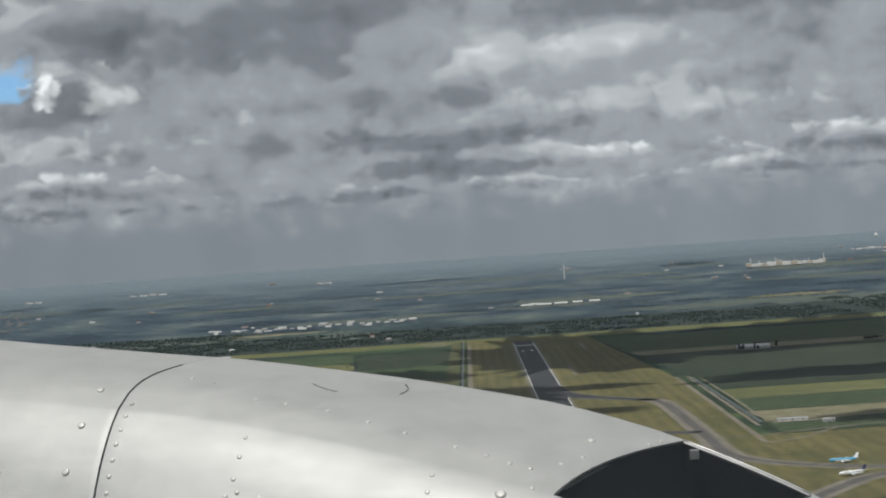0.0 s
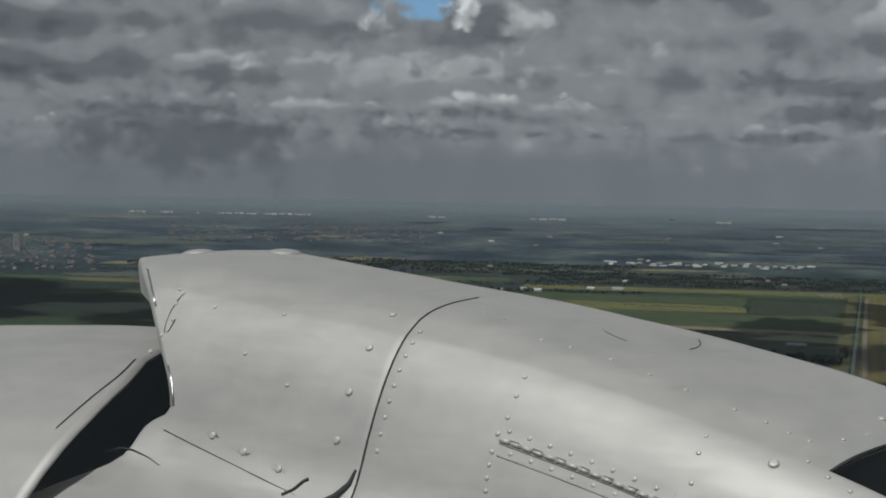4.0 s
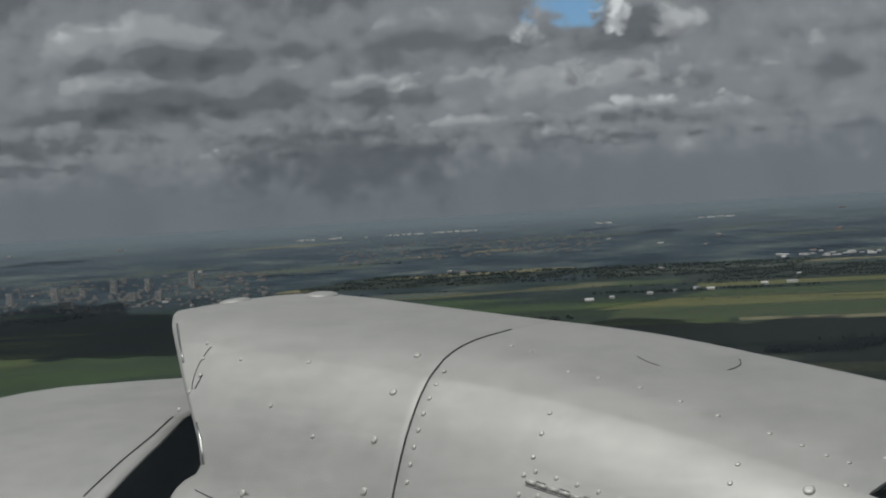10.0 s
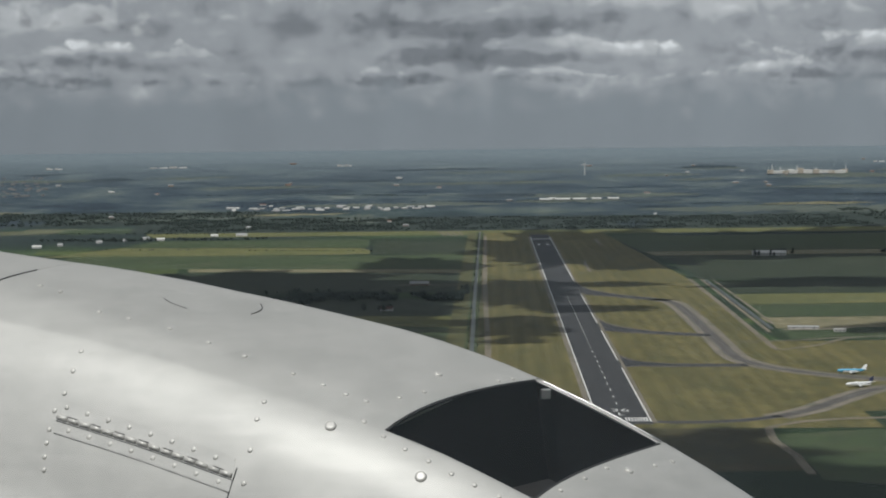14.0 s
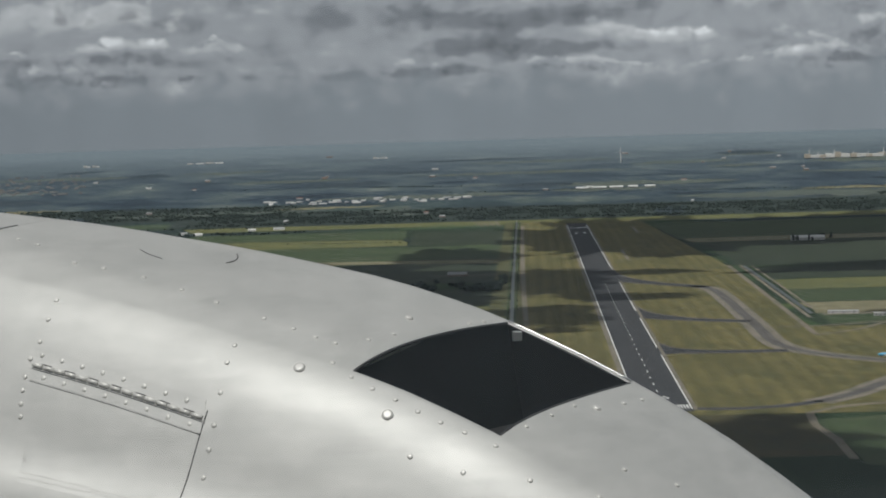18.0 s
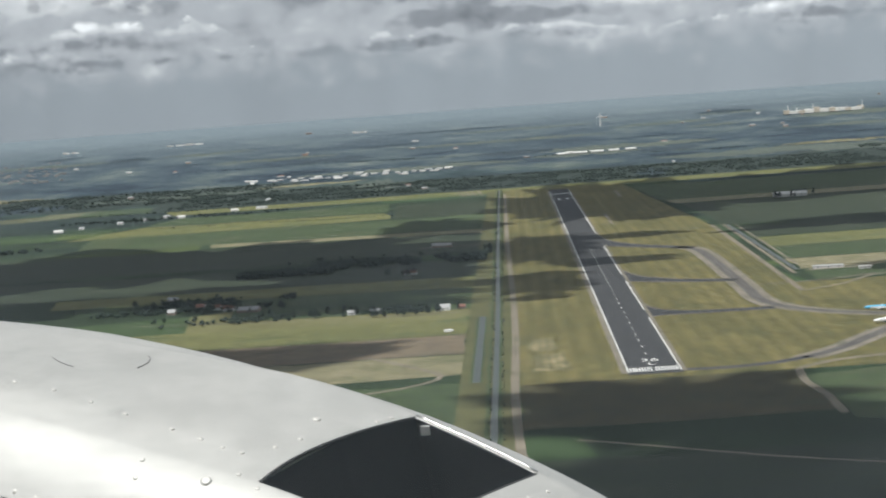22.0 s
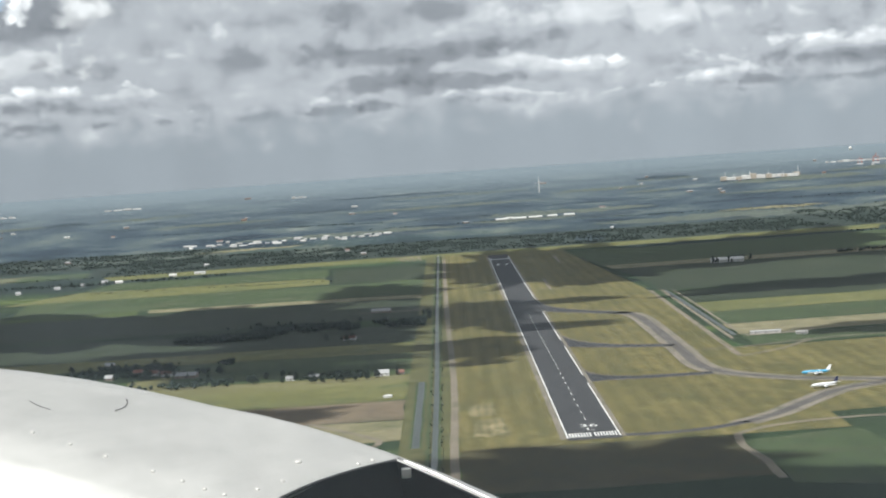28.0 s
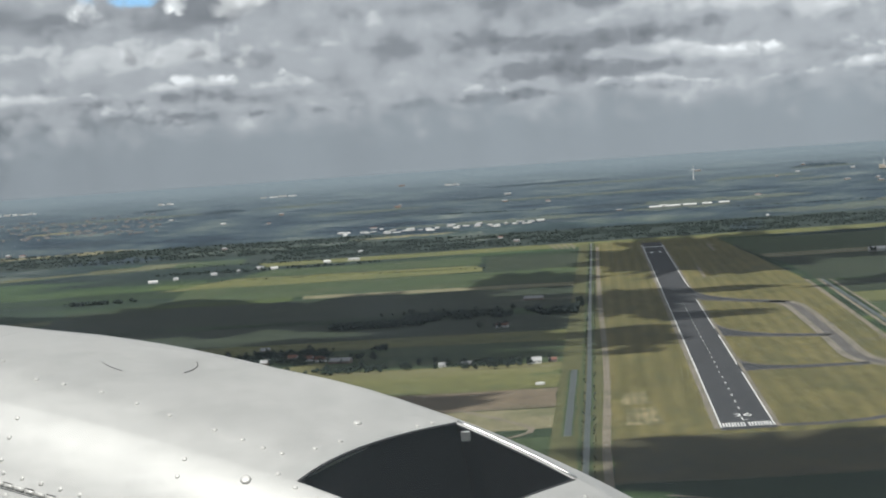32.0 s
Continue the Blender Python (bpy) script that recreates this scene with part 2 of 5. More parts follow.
def land(name, lo, hi, scale=0.02, stretch=(1, 1), rough=0.9, stripes=0.0, stain=None, rows=14.0, slant=0.0):
    """Ground cover in plan coordinates (metres, kept in the UV map): mottled, with rows and stains."""
    m, n, b = surface(name, rough, 0.0, 0.2)
    uv = n.add("ShaderNodeUVMap").outputs[0]
    q = n.vec("MULTIPLY", uv, (1000.0, 1000.0, 1.0))
    p = n.vec("MULTIPLY", q, (stretch[0], stretch[1], 1.0))
    wide, fine = n.noise(p, scale, 5, 0.6, 0.4), n.noise(p, scale * 9, 4, 0.6)
    g = n.math("ADD", n.math("MULTIPLY", wide, 0.6), n.math("MULTIPLY", fine, 0.4))
    c = n.ramp(g, [(0.34, lo), (0.66, hi)])
    if stripes:
        px, py, _ = n.xyz(q)
        w = n.t.nodes.new("ShaderNodeTexWave")
        n.set(w.inputs["Vector"], n.join(n.math("ADD", px, n.math("MULTIPLY", py, slant)), n.math("MULTIPLY", py, 0.12), 0.0))
        w.inputs["Scale"].default_value, w.inputs["Distortion"].default_value = 0.314 / rows, 2.2
        w.inputs["Detail"].default_value, w.inputs["Detail Scale"].default_value = 3.0, 0.5
        f = n.math("MULTIPLY", w.outputs["Fac"], n.math("ADD", 0.3, wide))
        c = n.mix(stripes, c, n.mix(f, (0.62, 0.68, 0.52), (1.35, 1.25, 1.15)), "MULTIPLY")
    # tufts and trodden ground at a few metres
    c = n.mix(0.8, c, n.ramp(n.noise(n.vec("MULTIPLY", q, (1.0, 0.55, 1.0)), 0.055, 6, 0.68), [(0.30, (0.70, 0.70, 0.72)), (0.70, (1.30, 1.28, 1.24))]), "MULTIPLY")
    if stain:
        f = n.step(n.noise(p, 0.014, 6, 0.65), 0.50, 0.68)
        c = n.mix(n.math("MULTIPLY", f, 0.75), c, stain)
    n.set(b.inputs["Base Color"], c)
    return m


def silver_paint():
    """Aluminium-coloured aircraft paint, dulled and blotchy, with faint dents and wiping streaks."""
    m, n, b = surface("silver_paint", 0.6, 0.5, 0.35)
    at = n.add("ShaderNodeTexCoord").outputs["Object"]
    dirt = n.noise(n.vec("MULTIPLY", at, (1.0, 1.0, 2.5)), 6.0, 6, 0.6)
    blotch = n.noise(at, 26.0, 5, 0.65)
    wiped = n.noise(n.vec("MULTIPLY", at, (0.35, 0.35, 3.0)), 34.0, 3, 0.6)
    speck = n.step(n.noise(at, 150.0, 3, 0.6), 0.62, 0.74)
    c = n.mix(n.step(dirt, 0.35, 0.75), (0.53, 0.522, 0.505), (0.45, 0.445, 0.432))
    c = n.mix(1.0, c, n.ramp(n.math("ADD", n.math("MULTIPLY", blotch, 0.6), n.math("MULTIPLY", wiped, 0.4)), [(0.30, (0.90, 0.90, 0.90)), (0.70, (1.08, 1.08, 1.08))]), "MULTIPLY")
    c = n.mix(n.math("MULTIPLY", speck, 0.22), c, (0.30, 0.28, 0.25))
    n.set(b.inputs["Base Color"], c)
    n.set(b.inputs["Roughness"], n.math("ADD", 0.45, n.math("MULTIPLY", n.math("ADD", dirt, blotch), 0.15)))
    h = n.math("ADD", n.noise(at, 7.0, 2), n.math("ADD", n.math("MULTIPLY", blotch, 0.06), n.math("MULTIPLY", n.noise(at, 420.0, 2), 0.012)))
    u = n.add("ShaderNodeBump", Strength=0.14, Height=h)
    u.inputs["Distance"].default_value = 0.012
    n.set(b.inputs["Normal"], u.outputs[0])
    return m


M_SILVER = silver_paint()
M_STEEL = plain("bare_steel", (0.55, 0.55, 0.54), 0.3, 0.9, 0.1, 60)
M_RIVET = plain("silver_rivet", (0.60, 0.585, 0.56), 0.5, 0.35, 0.1, 60)
M_SEAL = plain("black_rubber", (0.018, 0.018, 0.019), 0.7, 0, 0.3, 40)
# near-black metal inside the cowling's opening and nose gap
M_DARKMETAL = plain("dark_metal", (0.014, 0.013, 0.013), 0.85, 0.2, 0.4, 12)
M_DUCT = plain("brown_duct", (0.10, 0.05, 0.03), 0.7, 0.2, 0.4, 20)
M_GRASS = land("mown_grass", (0.082, 0.077, 0.031), (0.150, 0.130, 0.055), 0.009, (1.5, 0.5), stripes=0.42, stain=(0.068, 0.072, 0.030), rows=19.0)
M_VERGE = land("dry_verge", (0.058, 0.062, 0.028), (0.105, 0.102, 0.046), 0.02)
M_PATCHY = land("patchy_turf", (0.082, 0.080, 0.036), (0.240, 0.205, 0.125), 0.035, (1.6, 0.9), stripes=0.4, stain=(0.078, 0.080, 0.034), rows=7.0)
M_CROP = land("green_crop", (0.033, 0.050, 0.025), (0.062, 0.086, 0.040), 0.008, (0.6, 1.3), stripes=0.3, stain=(0.072, 0.076, 0.042), rows=40.0, slant=3.0)
M_CROPDARK = land("dark_crop", (0.019, 0.028, 0.018), (0.038, 0.049, 0.029), 0.010, (0.6, 1.3), stripes=0.25, stain=(0.052, 0.058, 0.040), rows=45.0, slant=4.0)
M_ROUGH = land("rough_grass", (0.042, 0.040, 0.020), (0.078, 0.067, 0.034), 0.012, (0.8, 1), stain=(0.048, 0.056, 0.030))
M_YELLOW = land("ripening_crop", (0.090, 0.096, 0.038), (0.150, 0.146, 0.060), 0.010, (0.6, 1.3), stripes=0.3, stain=(0.066, 0.086, 0.042), rows=40.0, slant=4.0)
M_SOIL = land("bare_soil", (0.110, 0.088, 0.064), (0.185, 0.148, 0.108), 0.015, (0.6, 1.3), stripes=0.3, stain=(0.085, 0.080, 0.050), rows=30.0, slant=4.0)
# far meadow and wood are tinted with the blue-grey of distance haze
M_FAR = land("hazed_far_meadow", (0.060, 0.075, 0.064), (0.096, 0.110, 0.094), 0.003, (0.5, 1.5))
M_FARWOOD = land("hazed_far_wood", (0.024, 0.036, 0.048), (0.040, 0.055, 0.066), 0.006, (0.5, 1.5))
M_FLOOR = land("woodland_floor", (0.020, 0.029, 0.026), (0.034, 0.045, 0.038), 0.01)
M_PALE = land("worn_turf", (0.125, 0.120, 0.066), (0.230, 0.205, 0.130), 0.04, (1, 0.8), stain=(0.085, 0.094, 0.046))
M_ASPHALT = land("runway_asphalt", (0.034, 0.035, 0.038), (0.056, 0.057, 0.060), 0.03, (3, 0.3), 0.85, stain=(0.036, 0.036, 0.038))
M_TAXI = land("taxiway_concrete", (0.074, 0.069, 0.064), (0.118, 0.110, 0.101), 0.03, (1, 1), 0.85)
M_SHOULDER = land("pale_shoulder", (0.135, 0.120, 0.096), (0.215, 0.192, 0.158), 0.05, stain=(0.09, 0.09, 0.06))
M_PAINT = land("runway_paint", (0.52, 0.52, 0.50), (0.76, 0.76, 0.74), 0.2, rough=0.6)
M_WATER = land("canal_water", (0.030, 0.040, 0.036), (0.05, 0.060, 0.052), 0.02, rough=0.34)
M_ROAD = land("gravel_road", (0.130, 0.114, 0.086), (0.220, 0.190, 0.150), 0.05, stain=(0.080, 0.082, 0.048))


def countryside():
    """Far polder: a patchwork of fields, hedges and woods in plan coordinates, with distance haze painted in."""
    m, n, b = surface("countryside", 0.95, 0.0, 0.1)
    uv = n.add("ShaderNodeUVMap").outputs[0]
    p = n.vec("MULTIPLY", uv, (1000.0, 1000.0, 1.0))
    px, py, _ = n.xyz(p)
    turned = n.join(n.math("ADD", px, n.math("MULTIPLY", py, 0.12)), n.math("SUBTRACT", py, n.math("MULTIPLY", px, 0.16)), 0.0)
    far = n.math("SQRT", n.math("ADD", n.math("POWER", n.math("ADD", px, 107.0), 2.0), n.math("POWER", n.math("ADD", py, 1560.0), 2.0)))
    cells = n.t.nodes.new("ShaderNodeTexVoronoi")
    cells.distance = "CHEBYCHEV"
    n.set(cells.inputs["Vector"], n.vec("MULTIPLY", turned, (1 / 420.0, 1 / 300.0, 1.0)))
    cells.inputs["Scale"].default_value, cells.inputs["Randomness"].default_value = 1.0, 0.75
    pick = n.xyz(cells.outputs["Color"])[0]
    fields = n.ramp(pick, [(0.0, (0.028, 0.042, 0.024)), (0.3, (0.045, 0.072, 0.032)), (0.5, (0.030, 0.048, 0.026)), (0.68, (0.075, 0.098, 0.038)), (0.82, (0.14, 0.135, 0.065)), (0.90, (0.05, 0.075, 0.035)), (1.0, (0.17, 0.15, 0.10))])
    n.t.nodes[-1].color_ramp.interpolation = "CONSTANT"
    fields = n.mix(0.6, fields, n.ramp(n.noise(p, 0.006, 5), [(0.3, (0.6, 0.6, 0.6)), (0.7, (1.35, 1.35, 1.3))]), "MULTIPLY")
    woods = n.step(n.noise(n.vec("MULTIPLY", p, (0.0011, 0.0020, 1.0)), 1.0, 6, 0.62), 0.43, 0.52)
    c = n.mix(n.math("MULTIPLY", woods, n.step(far, 2400.0, 4200.0)), fields, (0.022, 0.032, 0.028))
    # beyond some kilometres the land is long streaks of woods, fields and towns, coloured blue for haze
    bearing = n.math("ARCTAN2", n.math("ADD", px, 107.0), n.math("ADD", py, 1560.0))
    depth = n.math("LOGARITHM", far, 2.718)
    streak = n.noise(n.join(n.math("MULTIPLY", bearing, 22.0), n.math("MULTIPLY", depth, 9.5), 0.0), 1.0, 6, 0.60)
    hedge = n.noise(n.join(n.math("MULTIPLY", bearing, 95.0), n.math("MULTIPLY", depth, 38.0), 3.0), 1.0, 4, 0.6)
    streak = n.math("ADD", n.math("MULTIPLY", streak, 0.75), n.math("MULTIPLY", hedge, 0.25))
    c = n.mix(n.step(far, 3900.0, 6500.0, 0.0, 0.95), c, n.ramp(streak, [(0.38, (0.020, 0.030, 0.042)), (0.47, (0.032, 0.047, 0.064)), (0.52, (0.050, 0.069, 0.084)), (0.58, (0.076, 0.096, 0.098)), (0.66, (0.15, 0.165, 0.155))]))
    # distance haze painted into the base colour, thicker further off
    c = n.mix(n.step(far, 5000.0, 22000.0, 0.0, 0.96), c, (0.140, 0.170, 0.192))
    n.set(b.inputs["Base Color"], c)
    return m


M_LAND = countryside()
M_LEAF = plain("tree_leaves", (0.029, 0.040, 0.034), 0.95, 0, 0.35, 0.1, spec=0.1)
M_BARK = plain("tree_bark", (0.07, 0.055, 0.042), 0.9, 0, 0.3, 2)
M_WHITE = plain("white_cladding", (0.56, 0.55, 0.53), 0.6, 0, 0.12, 0.2)
M_GREYROOF = plain("grey_roof", (0.33, 0.33, 0.33), 0.7, 0, 0.2, 0.3)
M_REDROOF = plain("red_tiles", (0.16, 0.075, 0.055), 0.8, 0, 0.3, 0.4)
M_BRICK = plain("brown_brick", (0.22, 0.17, 0.14), 0.85, 0, 0.25, 0.5)
M_CONC = plain("concrete", (0.40, 0.39, 0.37), 0.8, 0, 0.15, 0.3)
M_GLASS = plain("dark_glazing", (0.03, 0.035, 0.04), 0.15, 0, 0.2, 0.3)
M_BLUE = plain("sky_blue_paint", (0.08, 0.36, 0.58), 0.35, 0, 0.06, 0.3)
M_PLANEWHITE = plain("white_aircraft_paint", (0.80, 0.80, 0.80), 0.3, 0, 0.03, 0.3)
M_NAVY = plain("navy_paint", (0.015, 0.02, 0.06), 0.35, 0, 0.1, 0.3)
M_MAST = plain("red_white_mast", (0.60, 0.42, 0.38), 0.6, 0, 0.1, 0.3)
M_RED = plain("crane_red", (0.42, 0.11, 0.07), 0.6, 0, 0.15, 0.3)

M_TOWN = plain("town_brick", (0.165, 0.155, 0.150), 0.85, 0, 0.3, 0.05)


# ---- building helpers ----
def mesh_of(name, verts, faces, material, uvs=None, smooth=False):
    me = bpy.data.meshes.new(name)
    me.from_pydata([tuple(v) for v in verts], [], faces)
    if material:
        me.materials.append(material)
    if uvs:
        layer = me.uv_layers.new(name="plan")
        for loop in me.loops:
            layer.data[loop.index].uv = uvs[loop.vertex_index]
    if smooth:
        me.polygons.foreach_set("use_smooth", [True] * len(me.polygons))
    me.update()
    return me


def part(name, bm, material, parent, label="", smooth=False, at=None):
    """Links a bmesh or a mesh as one object under parent (or at top level)."""
    if isinstance(bm, bmesh.types.BMesh):
        me = bpy.data.meshes.new(name)
        bm.to_mesh(me)
        bm.free()
        me.materials.append(material)
        if smooth:
            me.polygons.foreach_set("use_smooth", [True] * len(me.polygons))
    else:
        me = bm
    ob = new(name, me)
    ob.parent = parent
    if at is not None:
        ob.matrix_basis = at
    return tagged(ob, label)


def box(x0, x1, y0, y1, z0, z1, bevel=0.0):
    bm = bmesh.new()
    bmesh.ops.create_cube(bm, size=1)
    for v in bm.verts:
        v.co = Vector((x0 if v.co.x < 0 else x1, y0 if v.co.y < 0 else y1, z0 if v.co.z < 0 else z1))
    if bevel:
        bmesh.ops.bevel(bm, geom=bm.edges[:], offset=bevel, segments=2, affect="EDGES", profile=0.5)
    return bm


def tube(points, radii, n=12, cap=True):
    """A round bar through points with a radius at each."""
    bm = bmesh.new()
    rings = []
    for i, (p, r) in enumerate(zip(points, radii)):
        p = Vector(p)
        a = Vector(points[max(i - 1, 0)])
        b = Vector(points[min(i + 1, len(points) - 1)])
        q = (b - a).to_track_quat("Z", "Y")
        rings.append([bm.verts.new(p + q @ Vector((r * math.cos(k * math.tau / n), r * math.sin(k * math.tau / n), 0))) for k in range(n)])
    for u, v in zip(rings, rings[1:]):
        for k in range(n):
            bm.faces.new((u[k], u[(k + 1) % n], v[(k + 1) % n], v[k]))
    if cap:
        bm.faces.new(rings[0][::-1])
        bm.faces.new(rings[-1])
    return bm


def joined(bms):
    out = bmesh.new()
    for b in bms:
        me = bpy.data.meshes.new("piece")
        b.to_mesh(me)
        b.free()
        out.from_mesh(me)
        bpy.data.meshes.remove(me)
    return out


def thing(name, at, label, category, group="", kind=""):
    e = new(name)
    e.empty_display_size = 0.5
    e.matrix_basis = at
    return tagged(e, label, category, group, kind)


# ---- the land ----
FLAT, RIM = 3000.0, 4880.0        # the land is level to here; beyond, distance is drawn in towards the rim


def onland(x, y, h=0.0):
    """The place of a point of the plan: level land near by, the far land drawn in along the line of sight so that it all lies within the rim."""
    ex, ey = x - EYE.x, y - EYE.y
    r = math.hypot(ex, ey)
    if r <= FLAT:
        return Vector((x, y, h))
    r2 = FLAT + (RIM - FLAT) * (r - FLAT) / (r - FLAT + RIM - FLAT)
    k = r2 / r
    return Vector((EYE.x + ex * k, EYE.y + ey * k, EYE.z * (1 - k) + h * k))


def drawn_in(x, y):
    """Pose and size of a thing that stands at a point of the plan."""
    r = math.hypot(x - EYE.x, y - EYE.y)
    p = onland(x, y)
    return p, (p - Vector((EYE.x, EYE.y, 0))).to_2d().length / max(r, 1.0)


def land_sheet():
    rings = [0.0, 120, 300, 500, 700, 900] + [1000 * 1.035 ** i for i in range(62)]
    rings += [rings[-1] * 1.06 ** i for i in range(1, 22)]
    n = 300
    verts, uvs, faces = [], [], []
    for r in rings:
        for k in range(n):
            a = math.tau * k / n
            x, y = EYE.x + r * math.sin(a), EYE.y + r * math.cos(a)
            verts.append(onland(x, y))
            uvs.append((x / 1000, y / 1000))
    for i in range(len(rings) - 1):
        for k in range(n):
            a, b = i * n + k, i * n + (k + 1) % n
            faces.append((a, a + n, b + n, b) if i else (a, a + n, b + n))
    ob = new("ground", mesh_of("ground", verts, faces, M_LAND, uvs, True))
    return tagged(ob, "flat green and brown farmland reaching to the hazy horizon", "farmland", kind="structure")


land_sheet()


def sheet(name, corners, material, off=0.12, cell=60.0, wobble=0.0, seed=0):
    """A patch of ground cover on four corners of the plan (in order round it)."""
    a, b, c, e = [Vector((*p, 0)) for p in corners]
    nu = max(2, int(max((b - a).length, (c - e).length) / cell))
    nv = max(2, int(max((e - a).length, (c - b).length) / cell))
    nu, nv = min(nu, 60), min(nv, 60)
    verts, uvs, faces = [], [], []
    for j in range(nv + 1):
        for i in range(nu + 1):
            u, v = i / nu, j / nv
            p = a.lerp(b, u).lerp(e.lerp(c, u), v)
            if wobble and (i in (0, nu) or j in (0, nv)):
                p += wobble * noise.noise_vector(p * 0.013 + Vector((seed, 0, 0)))
            verts.append(onland(p.x, p.y, off))
            uvs.append((p.x / 1000, p.y / 1000))
    for j in range(nv):
        for i in range(nu):
            k = j * (nu + 1) + i
            faces.append((k, k + 1, k + nu + 2, k + nu + 1))
    return mesh_of(name, verts, faces, material, uvs)


def smooth_line(points, step=14.0):
    pts = [Vector((*p[:2], 0)) for p in points]
    out = []
    for i in range(len(pts) - 1):
        p0, p1, p2, p3 = pts[max(i - 1, 0)], pts[i], pts[i + 1], pts[min(i + 2, len(pts) - 1)]
        n = max(1, int((p2 - p1).length / step))
        for k in range(n):
            t = k / n
            out.append(0.5 * (2 * p1 + (p2 - p0) * t + (2 * p0 - 5 * p1 + 4 * p2 - p3) * t * t + (3 * p1 - p0 - 3 * p2 + p3) * t ** 3))
    return out + [pts[-1]]


def band(name, points, width, material, off=0.2, curved=True, step=14.0, ragged=0.0):
    """A strip along a line of the plan. width: one number, or a pair for its two ends."""
    line = smooth_line(points, step) if curved else [Vector((*p, 0)) for p in points]
    w0, w1 = width if isinstance(width, tuple) else (width, width)
    verts, uvs, faces = [], [], []
    for i, p in enumerate(line):
        t = (line[min(i + 1, len(line) - 1)] - line[max(i - 1, 0)]).normalized()
        s = Vector((t.y, -t.x, 0))
        w = (w0 + (w1 - w0) * i / (len(line) - 1)) / 2
        for k in (-1, 1):
            q = p + s * w * k
            if ragged:
                q += s * ragged * noise.noise(q * 0.06) + t * 0
            verts.append(onland(q.x, q.y, off))
            uvs.append((q.x / 1000, q.y / 1000))
    for i in range(len(line) - 1):
        faces.append((2 * i, 2 * i + 1, 2 * i + 3, 2 * i + 2))
    return mesh_of(name, verts, faces, material, uvs)


def ground_part(me, name, label, category, kind="structure"):
    return tagged(new(name, me), label, category, kind=kind)


def field(corners, material, label, off=0.12, wobble=7.0):
    sheet_no[0] += 1
    return ground_part(sheet("field", corners, material, off, 26.0, wobble, sheet_no[0] * 3.1), "field", label, "field")


sheet_no = [0]
# airfield grass, then the fields round it, nearest first
GREEN, DARK, STRAW, BROWN, WORN, ROUGH = M_CROP, M_CROPDARK, M_YELLOW, M_SOIL, M_PALE, M_ROUGH
ground_part(sheet("grass", [(-116, -30), (205, -30), (205, 1560), (-122, 1560)], M_GRASS, 0.10, 40), "grass_airfield", "mown olive-green grass round the runway", "grass")
ground_part(sheet("grass", [(-122, 1560), (205, 1560), (150, 3000), (-130, 3000)], M_GRASS, 0.12, 50), "grass_airfield_far", "mown grass at the far end of the runway", "grass")
ground_part(sheet("grass", [(205, 60), (620, 120), (640, 620), (205, 600)], M_GRASS, 0.11, 40), "grass_apron", "mown grass along the taxiway", "grass")
